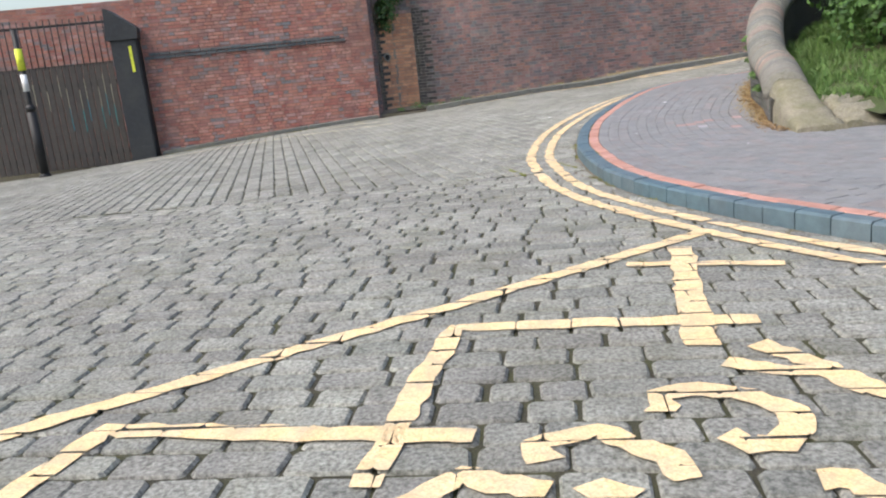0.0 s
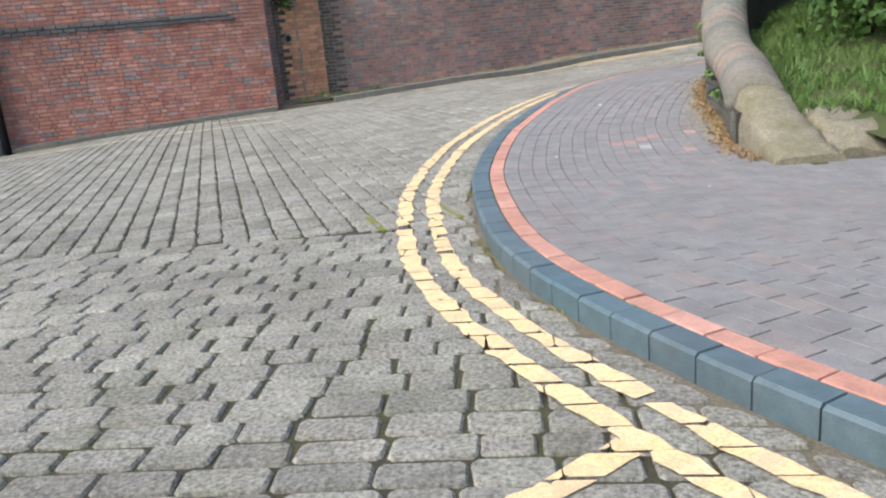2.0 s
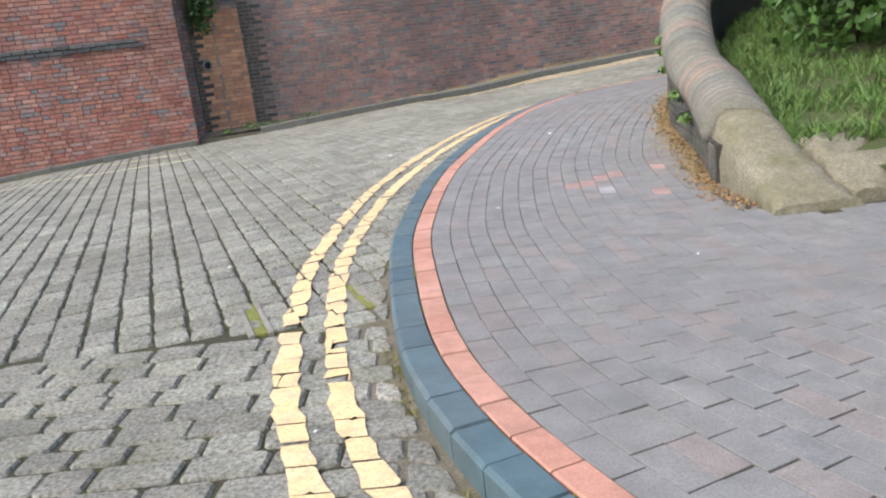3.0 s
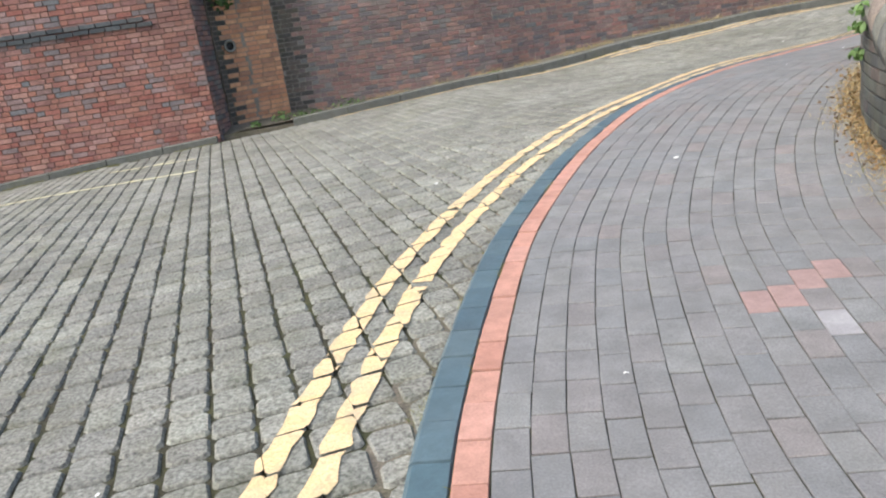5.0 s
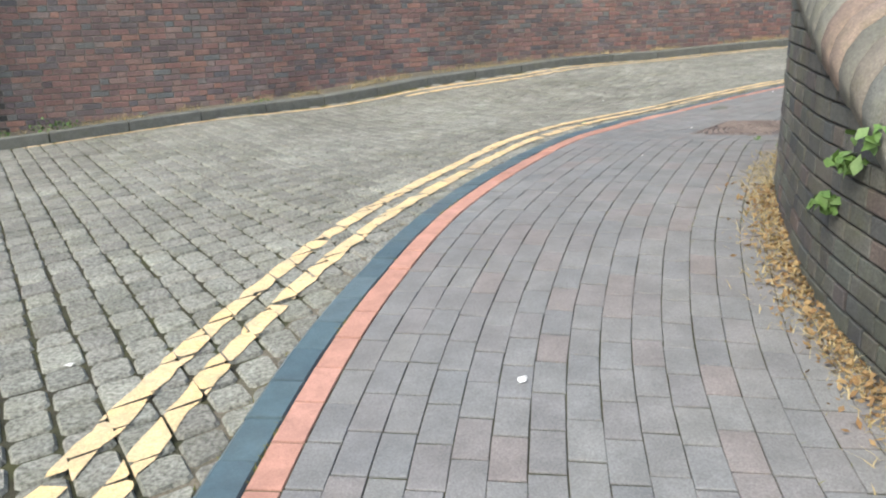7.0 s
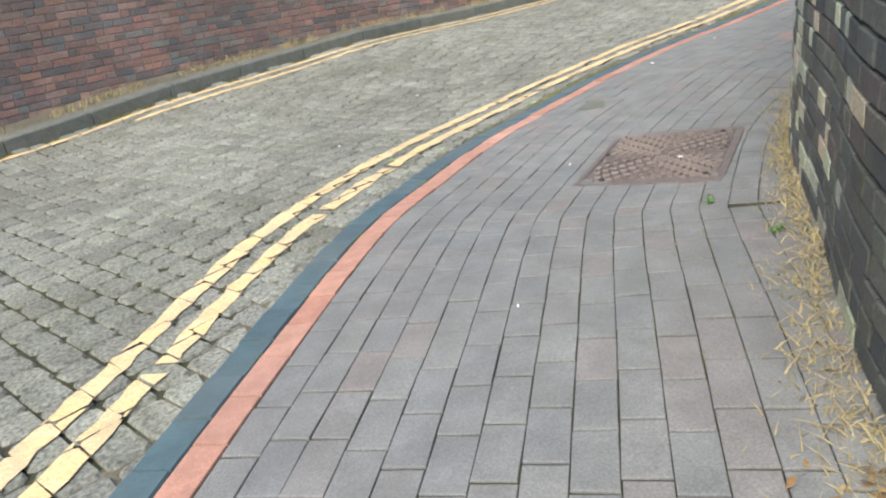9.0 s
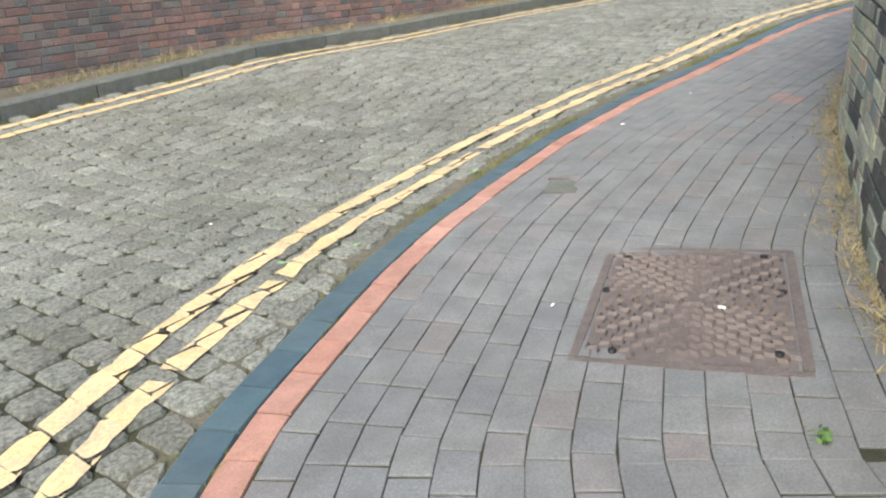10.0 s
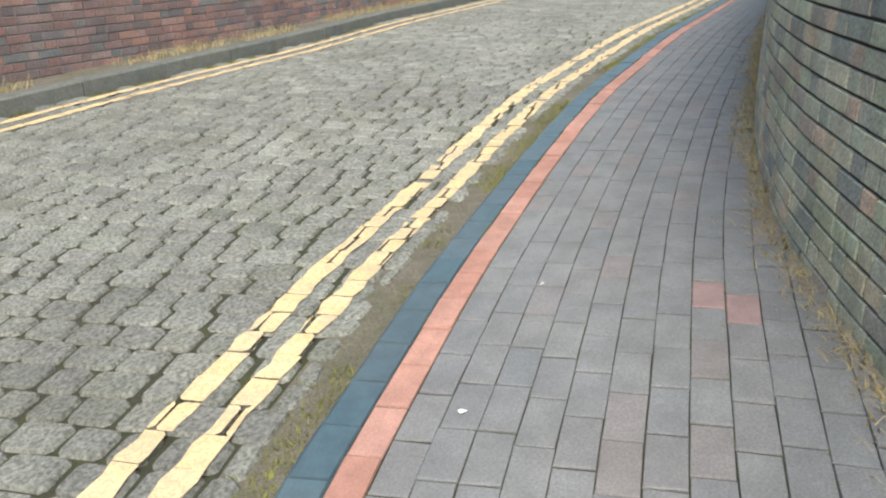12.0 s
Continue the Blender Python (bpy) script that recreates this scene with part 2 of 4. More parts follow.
RISE_X, RISE_Y = (-1, 2, 4.5, 7, 9.5, 12.5, 16), (12, 15, 18, 21, 24.5)
RISE = ((0, -0.006, -0.037, 0.022, 0.017, 0.015, 0.014), (0, 0.006, 0.07, 0.095, 0.021, 0.021, 0.019), (0, 0.003, -0.029, -0.115, -0.044, 0.036, 0.031),
        (0, 0.057, -0.098, -0.224, -0.153, -0.007, 0.052), (0, 0.101, 0.147, 0.038, -0.05, -0.033, 0.018))


def step_in(v, marks):
    """The interval of the marks that holds v, and how far through it v lies, eased."""
    i = 0
    while i < len(marks) - 2 and v > marks[i + 1]:
        i += 1
    u = min(max((v - marks[i]) / (marks[i + 1] - marks[i]), 0), 1)
    return i, u * u * (3 - 2 * u)


def road_z(x, y):
    """Height of the road: level by the corner, climbing to the right of the wall, falling to the gate, with gentle unevenness."""
    t = sig((y - 13.5) / 2)
    z = (-0.034 + 0.3433 * t + 0.3387 * math.tanh((x - 6) / 4.5) * t + 0.3186 * math.tanh((x + 6) / 4) * sig((y - 9) / 3)
         - 0.2207 * sig((y - 9) / 2) - 0.0611 * math.tanh((y - 20) / 3) * t)
    (i, u), (j, v) = step_in(x, RISE_X), step_in(y, RISE_Y)
    return z + (RISE[j][i] * (1 - u) + RISE[j][i + 1] * u) * (1 - v) + (RISE[j + 1][i] * (1 - u) + RISE[j + 1][i + 1] * u) * v


def pave_z(x, y):
    return road_z(x, y) + 0.11 - 0.09 * sig((x - 5.8) / 0.7)


KERB = Curve([(9.0, 2.2), (7.2, 3.3), (5.4, 4.5), (4.2, 5.5), (3.5, 6.35), (2.95, 7.35), (2.64, 8.3), (2.52, 9.5), (2.512, 10.461), (2.657, 11.848), (2.836, 12.726),
              (3.205, 13.874), (3.698, 14.921), (4.126, 15.641), (4.738, 16.526), (5.239, 17.235), (5.606, 17.667), (6.605, 18.552), (7.534, 19.105), (8.361, 19.477),
              (10.565, 20.218), (13.971, 21.047), (19.78, 22.242), (26, 23.6), (34, 25.4)])
LEFT = Curve([(-1.5, 20.3), (-0.2, 20.75), (2, 21.65), (4.8, 23.05), (7.4, 24.0), (9.8, 24.4), (12.5, 24.83), (16, 25.7), (20, 26.8), (26, 28.6), (36, 31.6)])
FACE = Curve([(4.55, 9.75), (4.52, 10.6), (4.66, 11.3), (4.80, 12.0), (4.92, 12.9), (5.1, 13.6), (5.35, 14.2), (5.9, 15.2), (6.63, 16.02), (7.03, 16.48), (7.43, 16.91),
              (7.8, 17.22), (8.38, 17.66), (9.0, 18.15), (9.69, 18.56), (10.5, 18.94), (12, 19.45), (16, 20.5), (22, 21.85), (30, 23.6)])
FAR = Curve([(-0.95, 21.65), (1.7, 22.35), (4.45, 23.7), (7.2, 24.64), (9.7, 25.05), (12.4, 25.48), (15.85, 26.33), (19.8, 27.42), (25.8, 29.23), (35.8, 32.2)])
BAND_Z = 1.91
RED = Curve([(-6.66, 18.72), (-4.2, 19.485), (-1.76, 20.25)])


def mesh_of(name, verts, faces, material, smooth=False):
    me = bpy.data.meshes.new(name)
    me.from_pydata(verts, [], faces)
    me.materials.append(material)
    if smooth:
        me.polygons.foreach_set("use_smooth", [True] * len(me.polygons))
    me.update()
    return me


def joined(name, verts, faces, material, parent=None, smooth=False):
    ob = new(name, mesh_of(name, verts, faces, material, smooth))
    ob.parent = parent
    return ob


def part(name, bm, material, parent, label=""):
    me = bpy.data.meshes.new(name)
    bm.to_mesh(me)
    bm.free()
    me.materials.append(material)
    ob = new(name, me)
    ob.parent = parent
    return tagged(ob, label)


def box_bm(sx, sy, sz, at=(0, 0, 0), bevel=0.0, turn=0.0):
    bm = bmesh.new()
    bmesh.ops.create_cube(bm, size=1)
    bmesh.ops.scale(bm, vec=(sx, sy, sz), verts=bm.verts)
    if bevel:
        bmesh.ops.bevel(bm, geom=bm.edges[:], offset=bevel, segments=2, affect="EDGES")
    bmesh.ops.rotate(bm, cent=(0, 0, 0), matrix=Matrix.Rotation(turn, 3, "Z"), verts=bm.verts)
    bmesh.ops.translate(bm, vec=at, verts=bm.verts)
    return bm


def tube_bm(pts, radius, sides=10):
    bm = bmesh.new()
    rings = []
    for i, p in enumerate(pts):
        p = Vector(p)
        d = (Vector(pts[min(i + 1, len(pts) - 1)]) - Vector(pts[max(i - 1, 0)])).normalized()
        q = d.to_track_quat("Z", "Y")
        r = radius[i] if isinstance(radius, (list, tuple)) else radius
        rings.append([bm.verts.new(p + q @ Vector((r * math.cos(a), r * math.sin(a), 0))) for a in (k * 2 * math.pi / sides for k in range(sides))])
    for a, b in zip(rings, rings[1:]):
        for k in range(sides):
            bm.faces.new((a[k], a[(k + 1) % sides], b[(k + 1) % sides], b[k]))
    bm.faces.new(rings[0][::-1])
    bm.faces.new(rings[-1])
    for f in bm.faces:
        f.smooth = True
    return bm


def rounded(quad, cut):
    """A plan quad with its corners cut: eight points."""
    out = []
    for k in range(4):
        a, b, c = quad[k - 1], quad[k], quad[(k + 1) % 4]
        for o in (a, c):
            n = math.dist(o, b) or 1
            t = min(cut / n, 0.35)
            out.append((b[0] + (o[0] - b[0]) * t, b[1] + (o[1] - b[1]) * t))
    return out


def slab(quad, zf, depth, inset, crown, jig, rnd, cut=0.0):
    """Vertices and faces of one laid stone or brick over a plan quad: straight sides, a worn shoulder, a slightly raised top."""
    cx, cy = sum(p[0] for p in quad) / 4, sum(p[1] for p in quad) / 4
    ring = rounded(quad, cut) if cut else quad
    m = len(ring)
    lift = rnd.uniform(-jig, jig)
    tx, ty = rnd.uniform(-jig, jig) * 3, rnd.uniform(-jig, jig) * 3
    v = []
    for k, dz in ((0.0, -depth), (0.0, -inset * 0.7), (inset, crown)):
        for x, y in ring:
            dx, dy = cx - x, cy - y
            n = math.hypot(dx, dy) or 1
            px, py = x + dx / n * k * 1.4, y + dy / n * k * 1.4
            v.append((px, py, zf(px, py) + dz + lift - dx * tx - dy * ty))
    f = [tuple(range(2 * m, 3 * m))]
    for r in (0, m):
        f += [(r + k, r + (k + 1) % m, r + m + (k + 1) % m, r + m + k) for k in range(m)]
    return v, f


def lay(quads, zf, material, name, parent, near, label_rest, count=300, depth=0.05, inset=0.012, crown=0.0, jig=0.003, seed=1, cut=0.0):
    """Lay the quads as stones: the ones nearest to a stretch of the plan each as an object, the rest as one mesh."""
    rnd = random.Random(seed)
    order = sorted(quads, key=lambda q: min((q[0][0] - a) ** 2 + (q[0][1] - b) ** 2 for a, b in near))
    for q in order[:count]:
        v, f = slab(q, zf, depth, inset, crown, jig, rnd, cut)
        c = Vector(v[0])
        ob = new(name, mesh_of(name, [tuple(Vector(p) - c) for p in v], f, material))
        ob.location = c
        ob.parent = parent
    vs, fs = [], []
    for q in order[count:]:
        v, f = slab(q, zf, depth, inset, crown, jig, rnd, cut)
        n = len(vs)
        vs += v
        fs += [tuple(i + n for i in g) for g in f]
    if vs:
        rest = joined(name + "_field", vs, fs, material, parent)
        tagged(rest, label_rest, kind="stuff")


def strip(name, curve, s0, s1, offs, zf, material, step=0.25):
    """A sheet along a curve, between offsets given by functions of the length."""
    n = max(2, int((s1 - s0) / step))
    verts, faces = [], []
    m = len(offs(s0))
    for i in range(n + 1):
        s = s0 + (s1 - s0) * i / n
        for d in offs(s):
            x, y = curve.at(s, d)
            verts.append((x, y, zf(x, y)))
    for i in range(n):
        for j in range(m - 1):
            a = i * m + j
            faces.append((a, a + m, a + m + 1, a + 1))
    ob = joined(name, verts, faces, material)
    if ob.data.polygons[0].normal.z < 0:
        ob.data.flip_normals()
    return ob


# ---- ground, road and pavement sheets ----
xs = [-900, -300, -100, -45, -25] + [x * 0.4 for x in range(-40, 66)] + [32, 45, 80, 150, 400, 900]
ys = [-900, -300, -100, -40, -15, -6] + [y * 0.4 for y in range(-5, 76)] + [34, 45, 80, 150, 400, 900]
gv = [(x, y, road_z(x, y) - 0.008) for y in ys for x in xs]
gf = [(j * len(xs) + i, j * len(xs) + i + 1, (j + 1) * len(xs) + i + 1, (j + 1) * len(xs) + i) for j in range(len(ys) - 1) for i in range(len(xs) - 1)]
road = tagged(joined("road", gv, gf, M_JOINT), "road of worn grey granite setts in mossy joints", "road", kind="structure")

S_TOE = KERB.locate(3.0, 9.75)[0]
S_END = KERB.length - 3


def pave_width(s):
    """Breadth of the pavement at a length along the kerb: to the wall, or wide open before the wall's end."""
    x, y = KERB.at(s)
    if s < S_TOE - 0.1:
        return 6.0
    best = 3.0
    for d in np.arange(0.3, 3.2, 0.05):
        px, py = KERB.at(s, float(d))
        if FACE.locate(px, py)[1] > -0.01 and py > 9.7:
            best = float(d)
            break
    return best


WIDTHS = [(s, pave_width(s)) for s in np.arange(0, KERB.length, 0.2)]


def width_at(s):
    return float(np.interp(s, [a for a, b in WIDTHS], [b for a, b in WIDTHS]))


pavement = strip("pavement", KERB, 0.0, S_END, lambda s: [0.0] + [width_at(s) * k / 8 + 0.02 * k for k in range(1, 9)], lambda x, y: pave_z(x, y) - 0.007, M_JOINT)
tagged(pavement, "pavement of grey and purple clay pavers with mossy joints", "pavement", kind="structure")
gutter = strip("gutter", KERB, 0.0, S_END, lambda s: [-0.34, -0.25, -0.12], lambda x, y: road_z(x, y) - 0.005, M_GUTTER)
tagged(gutter, "strip of brown grit and moss in the gutter by the kerb", "gutter", kind="structure")


# ---- right boundary wall ----
def coping_z(s):
    """Height of the underside of the coping along the right wall."""
    return float(np.interp(s, [0.9, 1.5, 2.9, 3.35, 3.75, 4.2, 4.75, 6.0, 9.0, 12, 30], [0.38, 0.45, 0.70, 0.90, 1.12, 1.28, 1.45, 1.75, 2.1, 2.3, 2.6]))


def brick_wall(name, curve, s0, s1, base, top, material, mortar, near, label, category, side=-1, thick=0.3, course=0.077, lengths=(0.225,), parts=300, gap=0.011, proud=0.011, seed=3, holes=(), alt=None):
    """A wall along a plan curve: a mortar core and bricks in level courses whose faces stand proud. side: which side of the curve is the face (-1 left)."""
    rnd = random.Random(seed)
    n = max(2, int((s1 - s0) / 0.3))
    core_v, core_f = [], []
    for i in range(n + 1):
        s = s0 + (s1 - s0) * i / n
        a, b = curve.at(s, 0), curve.at(s, -side * thick)
        zb, zt = base(s), top(s)
        core_v += [(*a, zb), (*a, zt), (*b, zt), (*b, zb)]
    for i in range(n):
        for k in range(4):
            core_f.append((i * 4 + k, i * 4 + (k + 1) % 4, i * 4 + 4 + (k + 1) % 4, i * 4 + 4 + k))
    core_f += [(0, 1, 2, 3), (n * 4, n * 4 + 3, n * 4 + 2, n * 4 + 1)]
    wall = joined(name, core_v, core_f, mortar)
    tagged(wall, label, category, kind="structure")
    zmin = min(base(s0 + (s1 - s0) * i / 40) for i in range(41))
    zmax = max(top(s0 + (s1 - s0) * i / 40) for i in range(41))
    bricks = []
    row = 0
    z = zmin
    while z < zmax:
        s = s0 - rnd.uniform(0, 0.2) if row % 2 else s0 - 0.11
        k = 0
        while s < s1:
            ln = lengths[(k + row) % len(lengths)] if len(lengths) < 4 else rnd.choice(lengths)
            a, b = max(s, s0) + gap / 2, min(s + ln, s1) - gap / 2
            s += ln
            k += 1
            if b - a < 0.03:
                continue
            mid = (a + b) / 2
            z0, z1 = max(z, base(mid)), min(z + course - gap, top(mid) - 0.005)
            if z1 - z0 < 0.02 or any(h(mid, z) for h in holes):
                continue
            bricks.append((a, b, z0, z1))
        z += course
        row += 1
    def cell(a, b, z0, z1):
        out, c = proud + rnd.uniform(-0.003, 0.003), 0.004
        v = []
        for d, e in ((0.0, 0.0), (side * (out - c), 0.0), (side * out, c)):
            for s, zz in ((a + e, z0 + e), (b - e, z0 + e), (b - e, z1 - e), (a + e, z1 - e)):
                v.append((*curve.at(s, d), zz))
        f = [(8, 9, 10, 11)]
        for r in (0, 4):
            f += [(r + i, r + (i + 1) % 4, r + 4 + (i + 1) % 4, r + 4 + i) for i in range(4)]
        if side > 0:
            f = [g[::-1] for g in f]
        return v, f
    bricks.sort(key=lambda q: min((curve.at(q[0])[0] - a) ** 2 + (curve.at(q[0])[1] - b) ** 2 + (q[2] - c) ** 2 for a, b, c in near))
    for q in bricks[:parts]:
        v, f = cell(*q)
        c = Vector(v[0])
        ob = new("brick", mesh_of("brick", [tuple(Vector(p) - c) for p in v], f, alt(q, material) if alt else material))
        ob.location, ob.parent = c, wall
    groups = {}
    for q in bricks[parts:]:
        groups.setdefault(alt(q, material) if alt else material, []).append(q)
    for mat, qs in groups.items():
        vs, fs = [], []
        for q in qs:
            v, f = cell(*q)
            m = len(vs)
            vs += v
            fs += [tuple(i + m for i in g) for g in f]
        tagged(joined("brick_field", vs, fs, mat, wall), kind="stuff")
    return wall


def wall_base(s):
    x, y = FACE.at(s)
    return pave_z(x, y) - 0.06


# ---- the stone end of the right wall ----
def sloping_stone(name, a, b, za, zb, width, base_z, label, rough_amount=0.012, seed=5):
    """A big weathered slab, rounded on top, that slopes down along a plan line."""
    rnd = random.Random(seed)
    a, b = Vector(a), Vector(b)
    d = (b - a).normalized()
    nrm = Vector((d.y, -d.x))
    bm = bmesh.new()
    rows = []
    prof = [(-0.5, -0.25), (-0.5, 0.55), (-0.46, 0.74), (-0.36, 0.9), (-0.2, 0.98), (0, 1.0), (0.2, 0.98), (0.36, 0.9), (0.46, 0.74), (0.5, 0.5), (0.5, -0.25)]
    n = 16
    for i in range(n + 1):
        t = i / n
        top = za + (zb - za) * t
        w = width * (1 + 0.10 * t)
        c = a + (b - a) * t
        row = []
        for u, h in prof:
            z = base_z + (top - base_z) * h
            p = Vector((c.x + nrm.x * u * w, c.y + nrm.y * u * w, z))
            k = noise.noise(p * 7 + Vector((seed, 0, 0))) * rough_amount * 1.6 + noise.noise(p * 19) * rough_amount
            row.append(bm.verts.new(p + Vector((nrm.x * k * (1 if u > 0 else -1), nrm.y * k * (1 if u > 0 else -1), k))))
        rows.append(row)
    for r0, r1 in zip(rows, rows[1:]):
        for k in range(len(prof) - 1):
            bm.faces.new((r0[k], r1[k], r1[k + 1], r0[k + 1]))
    bm.faces.new(rows[0])
    bm.faces.new(rows[-1][::-1])
    bmesh.ops.recalc_face_normals(bm, faces=bm.faces)
    for f in bm.faces:
        f.smooth = len(f.verts) == 4
    return tagged(part(name, bm, M_STONE, None), label, "stone")


sloping_stone("end_stone", FACE.at(1.22, 0.21), FACE.at(0.0, 0.21), 0.60, 0.17, 0.44, 0.06, "large lichen-stained sandstone slab sloping down at the wall's end")
sloping_stone("side_stone", FACE.at(0.95, 0.68), FACE.at(0.12, 0.72), 0.42, 0.17, 0.42, 0.06, "broken rough sandstone block lying beside the end slab", 0.04, 9)


# ---- far walls ----
def red_base(s):
    x, y = RED.at(s)
    return road_z(x, y) - 0.05


def far_base(s):
    x, y = FAR.at(s)
    return road_z(x, y) - 0.05


def red_face_band():
    """Two courses of dark bricks that stand a little proud of the red wall and stop short of its end."""
    band = tagged(new("string_course", None), "projecting string course of dark sooty bricks on the red wall", "string course", kind="structure")
    rnd = random.Random(4)
    for course in range(2):
        s = 0.02 + 0.11 * course
        while s < 4.4:
            x0, y0 = RED.at(s + 0.11, 0.012 + 0.012 * course)
            ob = part("brick", box_bm(0.215, 0.07, 0.066, (0, 0, 0), 0.006), M_BANDBRICK, band)
            ob.matrix_basis = pose(x0, y0, BAND_Z + 0.0765 * course + rnd.uniform(-0.003, 0.003), 0, 0, math.degrees(RED.heading(s)))
            s += 0.226
    return band


def gate():
    """Double-leaf boarded gate with open bars above, hung between black posts."""
    ang = math.degrees(math.atan2(1.53, 5.0))
    g = new("boarded_gate", None)
    g.matrix_basis = pose(-7.28, 18.53, -0.42, 0, 0, ang)
    tagged(g, "dark brown boarded yard gate with open iron bars above", "gate")
    x = -0.02
    rnd = random.Random(8)
    k = 0
    while x > -3.4:
        w = 0.135
        part("board", box_bm(w - 0.012, 0.035, 2.28, (x - w / 2, 0, 1.21), 0.006), M_BOARD, g)
        part("bar", tube_bm([(x - w / 2, -0.01, 2.3), (x - w / 2, -0.01, 3.33 + 0.02 * math.sin(k))], 0.012, 8), M_BLACK, g)
        if k in (1, 2, 3, 5, 6, 8, 9, 11, 13):
            top = rnd.uniform(1.75, 2.1)
            part("paint_drip", box_bm(0.012, 0.008, 0.45, (x, -0.022, top - 0.2)), M_DRIP, g)
            if k < 9:
                part("paint_drip", box_bm(0.014, 0.008, 0.5, (x - 0.004, -0.022, top - 0.66)), M_TEAL, g)
        x -= w
        k += 1
    for z in (2.33, 3.2):
        part("rail", box_bm(3.4, 0.03, 0.05, (-1.72, 0.03, z), 0.004), M_BLACK, g)
    for z in (0.35, 1.9):
        part("ledge", box_bm(3.4, 0.05, 0.12, (-1.72, 0.045, z), 0.006), M_BOARD, g)
    return g


def gate_post():
    g = new("gate_post", None)
    g.matrix_basis = pose(-6.95, 18.58, -0.38, 0, 0, math.degrees(math.atan2(1.53, 5.0)))
    tagged(g, "thick black gate post with a sloping cap and yellow paint mark", "gate post")
    part("shaft", box_bm(0.56, 0.5, 2.75, (0, 0, 1.375), 0.03), M_POST, g)
    bm = bmesh.new()
    prof = [(-0.34, 2.72), (0.32, 2.72), (0.34, 2.95), (-0.22, 3.38), (-0.3, 3.4)]
    fr = [bm.verts.new((x, -0.3, z)) for x, z in prof]
    bk = [bm.verts.new((x, 0.3, z)) for x, z in prof]
    bm.faces.new(fr)
    bm.faces.new(bk[::-1])
    for i in range(5):
        bm.faces.new((fr[(i + 1) % 5], fr[i], bk[i], bk[(i + 1) % 5]))
    bmesh.ops.recalc_face_normals(bm, faces=bm.faces)
    part("cap", bm, M_POST, g, "sloping weathered cap")
    part("paint_mark", box_bm(0.06, 0.006, 0.55, (0.12, -0.256, 2.3)), M_HIVIS, g, "faded yellow paint mark")
    part("guard", box_bm(0.3, 0.05, 0.36, (0.12, -0.27, 0.2), 0.01), M_POST, g, "scuffed guard plate")
    return g


def bollard():
    g = new("bollard", None)
    x, y = -8.6, 17.2
    g.matrix_basis = pose(x, y, road_z(x, y) - 0.03)
    tagged(g, "black street post with yellow and white reflective bands", "bollard")
    part("shaft", tube_bm([(0, 0, 0), (0, 0, 3.1)], 0.055, 14), M_BLACK, g)
    part("base", tube_bm([(0, 0, 0), (0, 0, 0.08), (0, 0, 0.14)], [0.12, 0.12, 0.07], 14), M_BLACK, g)
    part("collar", tube_bm([(0, 0, 1.42), (0, 0, 1.46), (0, 0, 1.52), (0, 0, 1.58)], [0.06, 0.1, 0.1, 0.06], 14), M_BLACK, g)
    part("sleeve", tube_bm([(0, 0, 0.1), (0, 0, 1.42)], 0.095, 14), M_BLACK, g)
    part("white_band", tube_bm([(0, 0, 1.85), (0, 0, 2.2)], 0.062, 14), M_WHITE, g, "white reflective band")
    part("yellow_band", tube_bm([(0, 0, 2.28), (0, 0, 2.72)], 0.075, 14), M_HIVIS, g, "bright yellow reflective band")
    return g


# ---- plants ----
def leaf_cloud(count, centre, radii, size, rnd, flat=0.2, hollow=0.55):
    """Bent leaves scattered through the outer shell of an uneven crown."""
    vs, fs = [], []
    for _ in range(count):
        while True:
            p = Vector((rnd.uniform(-1, 1), rnd.uniform(-1, 1), rnd.uniform(-1, 1)))
            if hollow < p.length < 1:
                break
        wob = 1 + 0.45 * noise.noise(p * 2.2 + Vector(centre))
        if noise.noise(p * 3.1 + Vector(centre) * 1.7) < -0.22:
            continue
        c = Vector(centre) + Vector((p.x * radii[0], p.y * radii[1], p.z * radii[2])) * wob
        q = (p + Vector((rnd.gauss(0, 0.5), rnd.gauss(0, 0.5), rnd.gauss(0.5, 0.5)))).normalized().to_track_quat("Z", "Y") @ Euler((0, 0, rnd.uniform(0, 6.28))).to_quaternion()
        s = size * rnd.uniform(0.6, 1.35)
        n = len(vs)
        for x, y, z in ((-0.5, 0, 0), (-0.1, -0.3, 0.06), (0.5, 0, -0.08), (-0.1, 0.3, 0.06), (0.05, 0, -0.02)):
            vs.append(tuple(c + q @ Vector((x * s, y * s, z * s))))
        fs += [(n, n + 1, n + 4), (n + 1, n + 2, n + 4), (n + 2, n + 3, n + 4), (n + 3, n, n + 4)]
    return vs, fs


